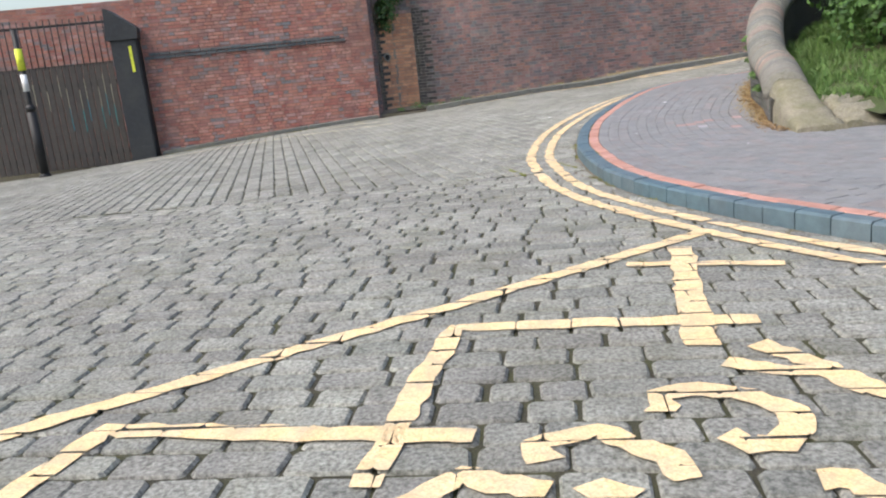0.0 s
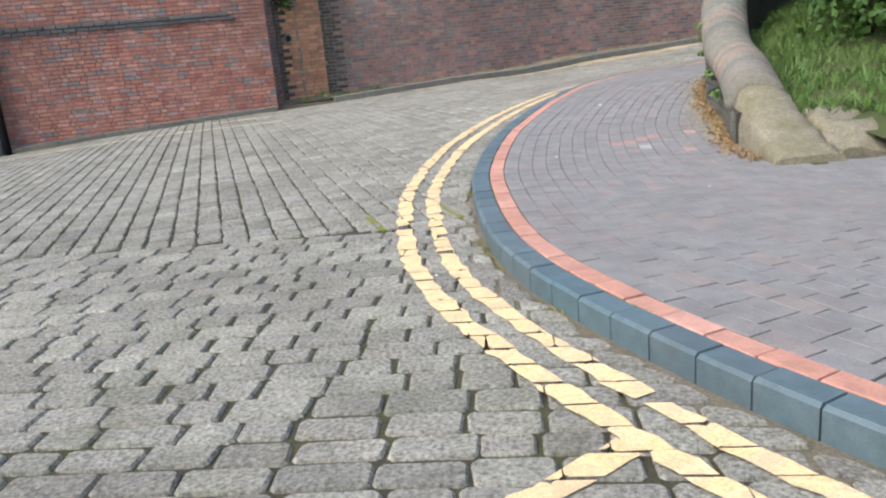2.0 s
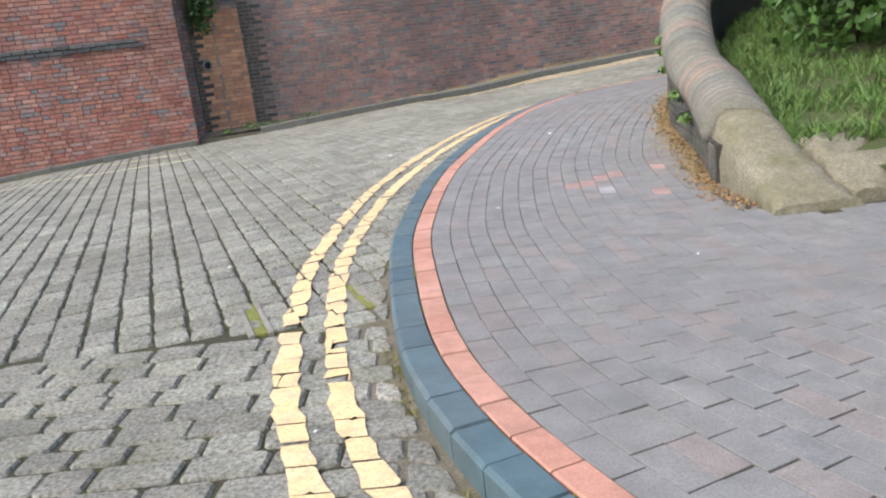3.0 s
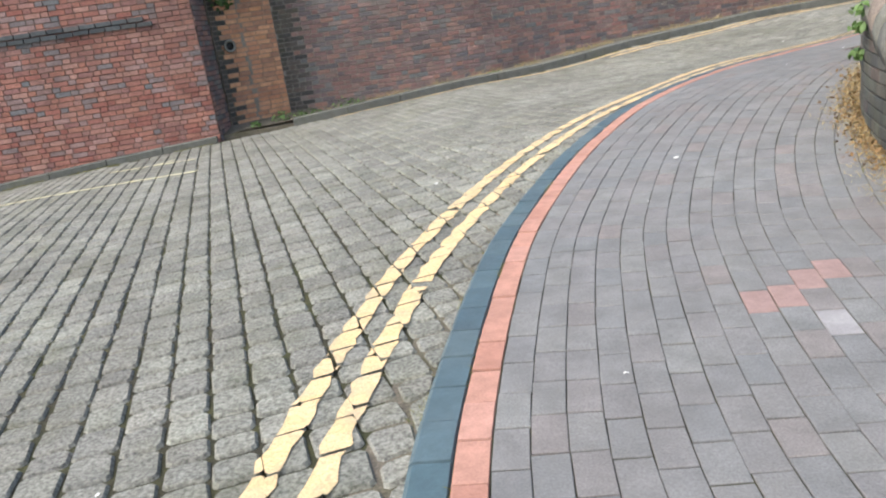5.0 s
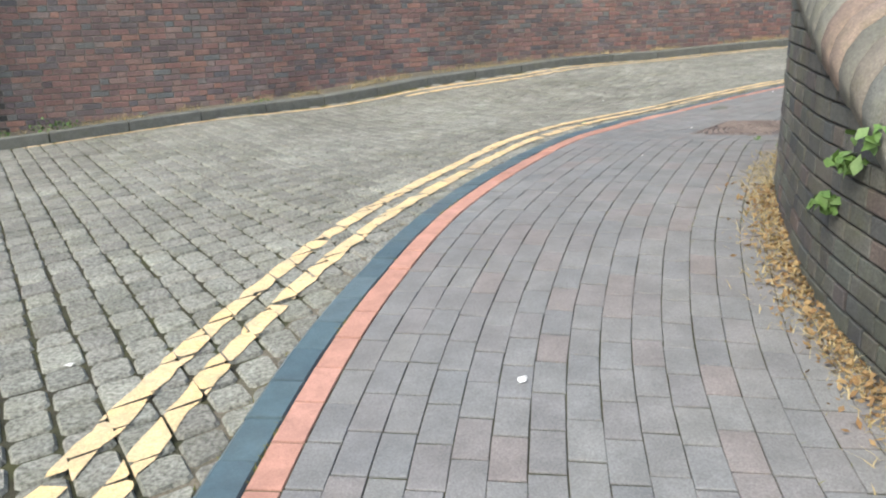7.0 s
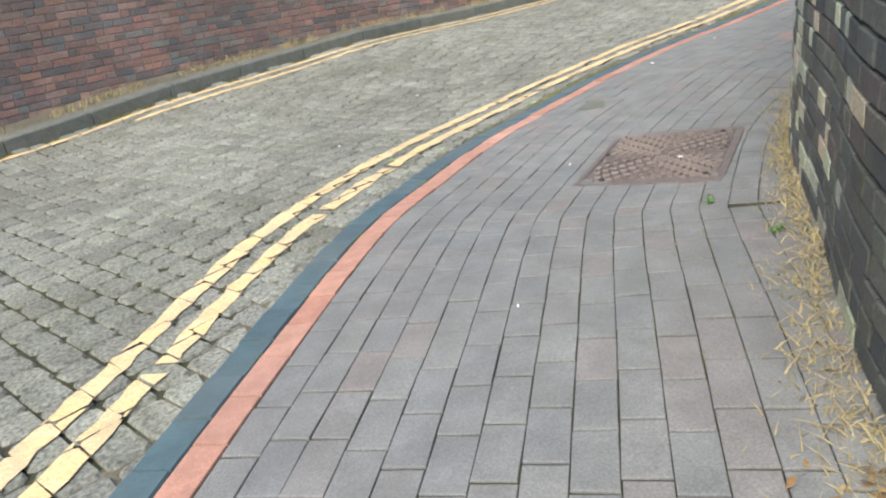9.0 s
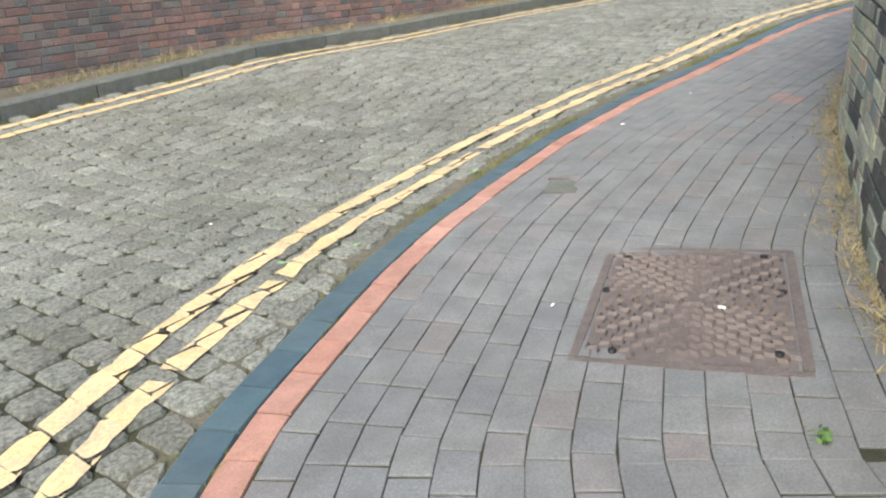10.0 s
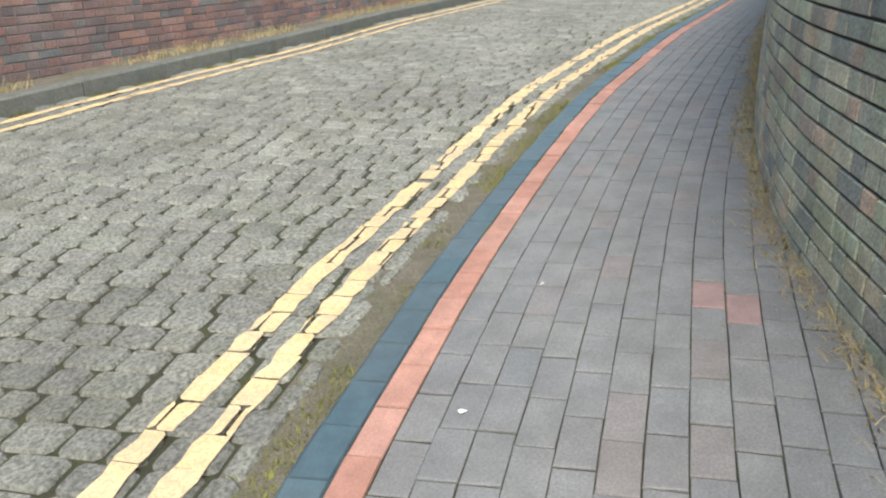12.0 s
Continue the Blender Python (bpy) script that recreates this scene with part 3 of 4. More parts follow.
def shrub(x, y, z, r, h, count, seed, size=0.085, material=None):
    rnd = random.Random(seed)
    g = new("shrub", None)
    g.location = (x, y, z)
    tagged(g, "dense green leafy shrub behind the boundary wall", "shrub", group="shrubs behind the wall")
    for k in range(5):
        a = rnd.uniform(0, 6.28)
        pts = [(0.1 * math.cos(a), 0.1 * math.sin(a), -0.1), (0.35 * r * math.cos(a), 0.35 * r * math.sin(a), h * 0.4), (0.6 * r * math.cos(a + 0.3), 0.6 * r * math.sin(a + 0.3), h * 0.8)]
        part("stem", tube_bm(pts, [0.04, 0.025, 0.01], 6), M_TIMBER, g)
    vs, fs = [], []
    for k in range(6):
        a = rnd.uniform(0, 6.28)
        c = (0.45 * r * math.cos(a), 0.45 * r * math.sin(a), h * rnd.uniform(0.25, 0.75))
        v, f = leaf_cloud(count // 6, c, (r * 0.75, r * 0.75, h * 0.42), size, rnd)
        n = len(vs)
        vs += v
        fs += [tuple(i + n for i in t) for t in f]
    joined("crown", vs, fs, material or M_LEAF, g, True)
    return g


def blades(spots, height, width, rnd, lean=0.5):
    vs, fs = [], []
    for x, y, z in spots:
        a, b = rnd.uniform(0, 6.28), rnd.uniform(0, 6.28)
        h, w, l = height * rnd.uniform(0.4, 1.3), width * rnd.uniform(0.6, 1.4), lean * rnd.uniform(0.2, 1.4)
        dx, dy, lx, ly = math.cos(a) * w / 2, math.sin(a) * w / 2, math.cos(b) * h * l, math.sin(b) * h * l
        n = len(vs)
        vs += [(x - dx, y - dy, z), (x + dx, y + dy, z), (x + dx * 0.7 + lx * 0.4, y + dy * 0.7 + ly * 0.4, z + h * 0.6), (x - dx * 0.7 + lx * 0.4, y - dy * 0.7 + ly * 0.4, z + h * 0.6), (x + lx, y + ly, z + h)]
        fs += [(n, n + 1, n + 2, n + 3), (n + 3, n + 2, n + 4)]
    return vs, fs


def weed(x, y, z, r, seed, label="small green weed growing at the foot of the wall", count=60, material=None, size=0.05):
    rnd = random.Random(seed)
    g = new("weed", None)
    g.location = (x, y, z)
    tagged(g, label, "weed", group="weeds along the walls")
    v, f = leaf_cloud(count, (0, 0, r * 0.45), (r, r, r * 0.6), size, rnd, hollow=0.1)
    joined("leaves", v, f, material or M_WEED, g, True)
    part("stem", tube_bm([(0, 0, -0.02), (0, 0, r * 0.6)], [0.006, 0.003], 5), M_WEED, g)
    return g


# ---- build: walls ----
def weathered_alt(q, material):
    """Sooty bricks by the wall's low end, greener ones further along, brightened where the face turns from the sun,
    mixed where they meet.
    """
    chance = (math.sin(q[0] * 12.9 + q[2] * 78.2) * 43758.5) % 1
    return M_MOSSBRICK_LIFTED if chance < (q[0] - 5.8) / 4.0 else M_DARKBRICK


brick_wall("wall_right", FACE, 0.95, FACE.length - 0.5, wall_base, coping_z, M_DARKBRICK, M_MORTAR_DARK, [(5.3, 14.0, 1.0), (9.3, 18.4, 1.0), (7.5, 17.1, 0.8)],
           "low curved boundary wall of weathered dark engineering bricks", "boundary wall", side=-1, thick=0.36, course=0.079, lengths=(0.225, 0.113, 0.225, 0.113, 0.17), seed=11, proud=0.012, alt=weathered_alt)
copings = tagged(new("coping", None), "rounded coping bricks in greys and pinks along the curved wall", "wall coping", kind="structure")


def coping_piece(s, ln, rnd):
    prof = [(-0.05, -0.03), (-0.062, 0.05), (-0.045, 0.12), (0.0, 0.19), (0.08, 0.245), (0.18, 0.27), (0.28, 0.245), (0.36, 0.19), (0.405, 0.12), (0.422, 0.05), (0.41, -0.03)]
    v, lift = [], rnd.uniform(-0.006, 0.006)
    for e, k in ((0.0, 0.965), (0.010, 1.0), (ln - 0.015, 1.0), (ln - 0.005, 0.965)):
        for d, z in prof:
            dd = 0.18 + (d - 0.18) * k
            v.append((*FACE.at(s + e, dd), coping_z(s + e) + z * k + lift))
    m = len(prof)
    f = [(r * m + i, r * m + i + 1, (r + 1) * m + i + 1, (r + 1) * m + i) for r in range(3) for i in range(m - 1)]
    f += [tuple(range(m))[::-1], tuple(range(3 * m, 4 * m))]
    f += [(r * m, (r + 1) * m, (r + 2) * m - 1, (r + 1) * m - 1) for r in range(3)]
    return v, f


rnd = random.Random(21)
s = 1.2
while s < FACE.length - 2:
    ln = 0.118 if s < 9 else 0.24
    v, f = coping_piece(s, ln, rnd)
    c = Vector(v[0])
    ob = new("coping_brick", mesh_of("coping_brick", [tuple(Vector(p) - c) for p in v], f, M_COPING, True))
    ob.location, ob.parent = c, copings
    s += ln

brick_wall("wall_red", RED, 0.0, RED.length, red_base, lambda s: 3.9, M_REDBRICK, M_MORTAR_RED, [(-1.9, 20.2, 0.6), (-4, 19.5, 0.8)],
           "tall red brick yard wall with a dark string course", "brick wall", side=1, thick=0.6, course=0.0765, lengths=(0.225, 0.113), seed=5)
red_face_band()


# mossy soil ledge at the foot of the infill panel
lv = [(-1.95, 20.3), (-0.3, 20.85), (-0.55, 21.75), (-0.95, 21.64), (-1.45, 21.24), (-1.76, 20.84)]
LZ = road_z(-1.2, 20.9)
tagged(joined("soil_ledge", [(x, y, LZ + 0.06 + 0.09 * (k > 1)) for k, (x, y) in enumerate(lv)] + [(x, y, LZ - 0.2) for x, y in lv],
       [(0, 1, 2, 3, 4, 5)] + [(k, k + 6, (k + 1) % 6 + 6, (k + 1) % 6) for k in range(6)], M_GUTTER), "mossy soil ledge at the foot of brickwork", "ledge", kind="structure")


def recess_alt(q, material):
    mid = (q[0] + q[1]) / 2
    jag = 0.06 * (int(q[2] / 0.0765) % 2)
    if q[2] > 2.42:
        return M_BROWN
    return M_BLACKBRICK if mid < 0.2 + jag else M_ORANGE


RETURN = Curve([(-1.74, 20.85), (-1.45, 21.25), (-0.95, 21.65)])
brick_wall("wall_infill", RETURN, 0.0, RETURN.length, lambda s: 0.0, lambda s: 3.9, M_ORANGE, M_MORTAR_PALE, [(-1.3, 21.4, 1.0)], "infill panel of orange bricks beside dark brickwork", "brick wall",
           side=1, thick=0.3, course=0.0765, seed=6, alt=recess_alt, parts=250)


def far_alt(q, material):
    if q[0] < 0.16 + 0.1 * (int(q[2] / 0.0765) % 2) and q[2] < 2.5:
        return M_BLACKBRICK
    return material


brick_wall("wall_far", FAR, 0.0, FAR.length - 2, far_base, lambda s: 3.9, M_BROWN, M_MORTAR_BROWN, [(1.0, 22.1, 0.6), (4.0, 23.0, 0.6)], "long tall wall of sooty brown bricks curving along the road", "brick wall",
           side=1, thick=0.4, course=0.0765, lengths=(0.225, 0.113), seed=7, alt=far_alt)
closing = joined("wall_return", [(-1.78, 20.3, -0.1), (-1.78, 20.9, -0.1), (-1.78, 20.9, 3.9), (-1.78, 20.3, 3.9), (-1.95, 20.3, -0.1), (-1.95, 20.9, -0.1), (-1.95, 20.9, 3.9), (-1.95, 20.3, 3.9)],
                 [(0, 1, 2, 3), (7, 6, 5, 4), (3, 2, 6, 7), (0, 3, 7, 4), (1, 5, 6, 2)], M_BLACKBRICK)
tagged(closing, "dark brick return of the red wall", "wall", kind="structure")
brick_wall("wall_return_face", Curve([(-1.76, 20.255), (-1.765, 20.55), (-1.77, 20.88)]), 0.0, 0.6, lambda s: -0.05, lambda s: 3.9, M_BROWN, M_MORTAR_DARK, [(-1.7, 20.4, 0.8)],
           "sooty brick return at the end of the red wall", "brick wall", side=1, thick=0.004, course=0.0765, lengths=(0.225, 0.113), seed=9, parts=60)
yard = brick_wall("wall_yard", Curve([(-16, 19.2), (-11, 20.4), (-6.7, 21.6)]), 0, 9.5, lambda s: -0.6, lambda s: 3.5, M_REDBRICK, M_MORTAR_PALE, [(-8, 21, 2)], "pale red brick wall of the yard behind the gate", "brick wall", side=1, thick=0.3, course=0.0765, seed=15, parts=60)
gate()
gate_post()
bollard()

# pipe end in the recess
pipe = tagged(new("pipe_end", None), "round pale pipe end set in the dark brickwork", "pipe")
pipe.matrix_basis = pose(-1.55, 21.0, 1.42, 90, 0, 45)
bm = bmesh.new()
ring = []
for i in range(20):
    a = i * math.pi / 10
    ring.append([bm.verts.new(((0.085 + 0.02 * math.cos(b)) * math.cos(a), (0.085 + 0.02 * math.cos(b)) * math.sin(a), 0.02 * math.sin(b))) for b in (j * math.pi / 4 for j in range(8))])
for i in range(20):
    for j in range(8):
        bm.faces.new((ring[i][j], ring[(i + 1) % 20][j], ring[(i + 1) % 20][(j + 1) % 8], ring[i][(j + 1) % 8]))
part("rim", bm, M_CONCRETE, pipe, "pale concrete rim")
part("bore", tube_bm([(0, 0, -0.06), (0, 0, -0.01)], 0.072, 16), M_BLACK, pipe, "dark bore")

# ---- build: kerbs ----
kerb = tagged(new("kerb", None), "raised kerb of blue-grey engineering brick blocks", "kerb", kind="structure")
edging = tagged(new("edging", None), "row of red bricks along the back of the kerb", "edging", kind="structure")
rnd = random.Random(31)


def block(name, s, ln, d0, d1, ztop, depth, bevel, material, parent, gap=0.006, zl=0.004):
    v = []
    lift = rnd.uniform(-zl, zl)
    a, b = s + gap / 2, s + ln - gap / 2
    for e, dz in ((0, -depth), (0, -bevel * 0.8), (bevel, 0)):
        for ss, d in ((a + e * 0.12, d0 + e), (b - e * 0.12, d0 + e), (b - e * 0.12, d1 - e * 0.4), (a + e * 0.12, d1 - e * 0.4)):
            x, y = KERB.at(ss, d)
            v.append((x, y, ztop(x, y) + dz + lift))
    f = [(11, 10, 9, 8)]
    for r in (0, 4):
        f += [(r + 4 + i, r + 4 + (i + 1) % 4, r + (i + 1) % 4, r + i) for i in range(4)]
    c = Vector(v[0])
    ob = new(name, mesh_of(name, [tuple(Vector(p) - c) for p in v], f, material))
    ob.location, ob.parent = c, parent
    return ob


s = 1.0
while s < S_END:
    block("kerb_block", s, 0.228, -0.135, -0.001, pave_z, 0.24, 0.016, M_KERB, kerb, 0.007)
    block("edging_brick", s + 0.1, 0.228, 0.003, 0.108, lambda x, y: pave_z(x, y) + 0.001, 0.06, 0.006, M_REDROW, edging, 0.010)
    s += 0.228

left_kerb = tagged(new("left_kerb", None), "dark granite kerb at the foot of the far wall", "kerb", kind="structure")


def kerb_run(curve, s, end, front, back, height, parent, ln=0.9):
    """Granite kerb stones laid end to end along a plan curve."""
    while s < end:
        v = []
        for e, dz in ((0, -0.2), (0, height - 0.015), (0.015, height)):
            for ss, d in ((s + 0.006 + e, front - e), (s + ln - 0.006 - e, front - e), (s + ln - 0.006 - e, back), (s + 0.006 + e, back)):
                x, y = curve.at(ss, d)
                v.append((x, y, road_z(x, y) + dz))
        f = [(8, 9, 10, 11)] + [(r + i, r + (i + 1) % 4, r + 4 + (i + 1) % 4, r + 4 + i) for r in (0, 4) for i in range(4)]
        c = Vector(v[0])
        ob = new("kerb_stone", mesh_of("kerb_stone", [tuple(Vector(p) - c) for p in v], f, M_LEFTKERB))
        ob.location, ob.parent = c, parent
        s += ln


kerb_run(LEFT, 0.9, LEFT.length - 1, 0.0, -0.16, 0.13, left_kerb)
wall_kerb = tagged(new("wall_kerb", None), "low blue-grey stone kerb along the red wall", "kerb", kind="structure")
kerb_run(RED, 0.05, RED.length - 0.5, 0.17, 0.02, 0.10, wall_kerb, 0.84)
verge = strip("verge", LEFT, 0.0, LEFT.length - 1, lambda s: [-1.4, -0.7, -0.15], lambda x, y: road_z(x, y) + 0.095, M_GUTTER)
tagged(verge, "narrow strip of grit and moss behind the granite kerb", "verge", kind="structure")

# ---- build: setts ----
quads_near, quads_far = [], []


def gutter_edge(s):
    """How near to the kerb the setts reach: up to it on the bend, short of it where grit fills the gutter."""
    return -0.155 - 0.09 * sig((s - 20.4) / 0.35) * sig((29 - s) / 1.0)


def trimmed(q):
    """A sett cut back to the gutter, or None where too little is left."""
    out = []
    for x, y in q:
        s, d = KERB.locate(x, y)
        edge = gutter_edge(s) - 0.02 * (0.5 + 0.5 * math.sin(s * 31))
        out.append(KERB.at(s, edge) if d > edge else (x, y))
    area = abs(sum(out[i - 1][0] * out[i][1] - out[i][0] * out[i - 1][1] for i in range(4))) / 2
    return out if area > 0.006 else None


rnd = random.Random(41)
y = 0.8
while y < 9.0:
    h = 0.152 + rnd.uniform(-0.012, 0.012)
    x = -6 + rnd.uniform(0, 0.2)
    tilt = -0.03
    while x < 8:
        w = rnd.choice((0.2, 0.24, 0.26, 0.28, 0.3, 0.18))
        g = 0.005 + rnd.uniform(0, 0.004)
        cx, cy = x + w / 2, y + h / 2 + tilt * x
        ks, kd = KERB.locate(cx, cy)
        if kd < 0.1 and cy < 9.03:
            j = lambda: rnd.uniform(-0.008, 0.008)
            q = trimmed([(x + g + j(), y + g * 1.3 + tilt * x + j()), (x + w - g + j(), y + g * 1.3 + tilt * (x + w) + j()), (x + w - g + j(), y + h - g * 1.3 + tilt * (x + w) + j()), (x + g + j(), y + h - g * 1.3 + tilt * x + j())])
            if q:
                quads_near.append(q)
        x += w
    y += h
BACK = Curve([(-11.5, 16.9), (-6.5, 18.4), (-1.5, 20.1), (4.8, 22.6), (9.8, 24.4), (16, 26.3), (26, 29.3), (34, 31.6)])
s = 1.0
while s < BACK.length - 1.5:
    w = 0.15
    d = -0.75 + rnd.uniform(0, 0.1)
    dmax = 15
    while d < dmax:
        ln = rnd.choice((0.16, 0.2, 0.24, 0.18, 0.22))
        g = 0.006 + rnd.uniform(0, 0.0035)
        cx, cy = BACK.at(s + w / 2, d + ln / 2)
        if cy < 9.06:
            break
        if (LEFT.locate(cx, cy)[1] < 0.07 if cx > -1.4 else d < 0.02):
            d += ln
            continue
        ks, kd = KERB.locate(cx, cy)
        if kd > 0.1:
            break
        j = lambda: rnd.uniform(-0.007, 0.007)
        q = [BACK.at(s + g * 0.72 + j(), d + ln - g * 1.5 + j()), BACK.at(s + w - g * 0.72 + j(), d + ln - g * 1.5 + j()), BACK.at(s + w - g * 0.72 + j(), d + g * 1.5 + j()), BACK.at(s + g * 0.72 + j(), d + g * 1.5 + j())]
        q = trimmed(q)
        if q:
            quads_far.append(q)
        d += ln
    s += w
lay(quads_near, road_z, M_SETT, "sett", road, [(1.6, 6.2), (1.2, 7.6)], "field of worn rectangular granite setts", 150, 0.04, 0.007, 0.006, 0.0025, 51, 0.016)
lay(quads_far, road_z, M_SETT, "sett", road, [(1.6, 11.5), (4.2, 18.6)], "field of worn square granite setts", 150, 0.04, 0.0075, 0.008, 0.0025, 52, 0.018)

# ---- build: pavers ----
quads_pave, quads_pink, quads_pale = [], [], []
MH = [Vector(p) for p in ((6.42, 17.22), (6.86, 16.70), (7.54, 17.38), (7.11, 17.95))]
MHC = sum(MH, Vector((0, 0))) / 4
PINK = [(3.60, 11.10), (3.72, 11.16), (3.95, 11.35), (4.13, 10.75), (4.35, 11.45), (4.6, 7.9), (5.0, 8.0), (9.40, 18.78), (9.50, 18.68), (5.4, 8.4), (5.8, 8.2)]


def in_cover(x, y, m=0.0):
    e = (MH[1] - MH[0]).normalized()
    f = (MH[3] - MH[0]).normalized()
    r = Vector((x, y)) - MHC
    return abs(r.dot(e)) < 0.35 + m and abs(r.dot(f)) < 0.48 + m


rnd = random.Random(61)
for k in range(60):
    d = 0.112 + k * 0.112
    s = 1.0 + rnd.uniform(0, 0.22)
    while s < S_END - 0.3:
        ln = 0.224
        x, y = KERB.at(s + ln / 2, d + 0.05)
        if d + 0.04 < width_at(s + 0.1) and not in_cover(x, y, -0.07):
            g, j = 0.0044, (lambda: rnd.uniform(-0.0018, 0.0018))
            q = [KERB.at(s + g + j(), d + 0.1108 + j()), KERB.at(s + ln - g + j(), d + 0.1108 + j()), KERB.at(s + ln - g + j(), d + 0.0022 + j()), KERB.at(s + g + j(), d + 0.0022 + j())]
            if (Vector(q[0]) - Vector(q[1])).length > 0.06:
                if any((x - a) ** 2 + (y - b) ** 2 < 0.007 for a, b in PINK):
                    quads_pink.append(q)
                elif (x - 3.86) ** 2 + (y - 10.88) ** 2 < 0.007:
                    quads_pale.append(q)
                else:
                    quads_pave.append(q)
        s += ln
lay(quads_pave, pave_z, M_PAVER, "paver", pavement, [(3.4, 11.5), (3.9, 13.4), (5.6, 16.6), (7.2, 18.3)], "field of grey clay pavers laid in curved rows", 300, 0.03, 0.003, 0.0, 0.0016, 62)
lay(quads_pink, pave_z, M_PINK, "paver", pavement, [(3.7, 11)], "pink clay pavers", 40, 0.03, 0.005, 0.0, 0.002, 63)
lay(quads_pale, pave_z, M_PALE, "paver", pavement, [(3.7, 11)], "pale clay pavers", 40, 0.03, 0.005, 0.0, 0.002, 64)

# ---- build: road paint, broken at the joints between the setts ----
ALL_SETTS = quads_near + quads_far
CENTRES = np.array([[sum(p[0] for p in q) / 4, sum(p[1] for p in q) / 4] for q in ALL_SETTS])


def clip_poly(poly, clip):
    area = sum(clip[i - 1][0] * clip[i][1] - clip[i][0] * clip[i - 1][1] for i in range(len(clip)))
    if area < 0:
        clip = clip[::-1]
    for i in range(len(clip)):
        (ax, ay), (bx, by) = clip[i - 1], clip[i]
        out = []
        for k in range(len(poly)):
            p, q = poly[k - 1], poly[k]
            sp = (bx - ax) * (p[1] - ay) - (by - ay) * (p[0] - ax)
            sq = (bx - ax) * (q[1] - ay) - (by - ay) * (q[0] - ax)
            if sp * sq < 0:
                t = sp / (sp - sq)
                out.append((p[0] + (q[0] - p[0]) * t, p[1] + (q[1] - p[1]) * t))
            if sq >= 0:
                out.append(q)
        poly = out
        if len(poly) < 3:
            return []
    return poly


def paint(name, label, pts, width, parent=None, material=None, wobble=0.013, seed=1, wear=0.0):
    """A painted band along plan points, laid only on the tops of the stones."""
    rnd = random.Random(seed)
    pts = [Vector(p) for p in pts]
    sides = []
    for i, p in enumerate(pts):
        d = (pts[min(i + 1, len(pts) - 1)] - pts[max(i - 1, 0)]).normalized()
        n = Vector((-d.y, d.x))
        sides.append((p + n * (width / 2 + rnd.uniform(-wobble, wobble)), p - n * (width / 2 + rnd.uniform(-wobble, wobble))))
    vs, fs = [], []
    for (a, b), (c, d) in zip(sides, sides[1:]):
        band = [tuple(a), tuple(b), tuple(d), tuple(c)]
        m = (a + b + c + d) / 4
        r = max((a - d).length, (b - c).length) / 2 + 0.2
        for i in np.nonzero(((CENTRES - np.array(m)) ** 2).sum(axis=1) < r * r)[0]:
            q = ALL_SETTS[i]
            cx, cy = CENTRES[i]
            grown = [(x + (x - cx) * 0.055, y + (y - cy) * 0.055) for x, y in rounded(q, 0.013)]
            if wear and rnd.random() < wear:
                continue
            poly = clip_poly(band, grown)
            if len(poly) > 2:
                n = len(vs)
                vs += [(x, y, road_z(x, y) + 0.0145) for x, y in poly]
                fs.append(tuple(range(n, n + len(poly))))
    me = mesh_of(name, vs, fs, material or M_PAINT)
    for p in me.polygons:
        if p.normal.z < 0:
            p.flip()
    ob = new(name, me)
    ob.parent = parent
    return tagged(ob, label, "road marking", kind="structure" if parent is None else "")


def along(curve, s0, s1, d, step=0.07):
    n = int((s1 - s0) / step)
    return [curve.at(s0 + (s1 - s0) * i / n, d(s0 + (s1 - s0) * i / n) if callable(d) else d) for i in range(n + 1)]


def dense(pts, step=0.07):
    out = []
    for a, b in zip(pts, pts[1:]):
        n = max(1, int(math.dist(a, b) / step))
        out += [(a[0] + (b[0] - a[0]) * i / n, a[1] + (b[1] - a[1]) * i / n) for i in range(n)]
    return out + [pts[-1]]


S_WIDE = KERB.locate(6.8, 18.65)[0]


def line_shift(s):
    """The lines run a little closer to the kerb where the road straightens."""
    return 0.10 * sig((s - S_WIDE - 2.2) / 0.6)


paint("outer_yellow_line", "worn outer line of double yellow road paint", along(KERB, 2.0, S_END, lambda s: -0.655 + 0.11 * sig((9.6 - s) / 0.8) + line_shift(s)), 0.10, seed=1, wear=0.015)
paint("inner_yellow_line", "worn inner line of double yellow road paint", along(KERB, 2.0, S_END, lambda s: -0.455 + 0.11 * sig((9.6 - s) / 0.8) + line_shift(s)), 0.095, seed=2, wear=0.025)
paint("far_yellow_line", "yellow road line along the granite kerb", along(LEFT, 1.5, LEFT.length - 8.5, 0.24), 0.08, seed=3)
paint("far_yellow_line", "second yellow road line beside the granite kerb", along(LEFT, 6.5, LEFT.length - 8.5, 0.46), 0.08, seed=4)
paint("box_line", "long oblique yellow edge line of the marked bay", dense([(-2.0, 2.6), (-0.03, 3.98), (0.84, 4.66), (1.48, 5.14), (2.04, 5.58), (2.86, 6.26)]), 0.10, seed=5)
paint("zigzag_line", "yellow zigzag stroke across the setts", dense([(0.2, 3.2), (0.37, 3.98), (0.97, 3.91), (1.68, 3.83)]), 0.10, seed=6)
paint("zigzag_line", "yellow zigzag stroke with a bent arm", dense([(1.39, 3.55), (1.43, 4.07), (1.53, 4.83), (2.0, 4.80), (2.78, 4.74)]), 0.105, seed=7)
paint("cross_stroke", "broad yellow stroke of the bay marking", dense([(2.69, 5.95), (2.50, 4.48)]), 0.13, seed=8)
paint("cross_stroke", "thin yellow stroke crossing the broad one", dense([(2.36, 5.66), (3.12, 5.53)]), 0.08, seed=9)
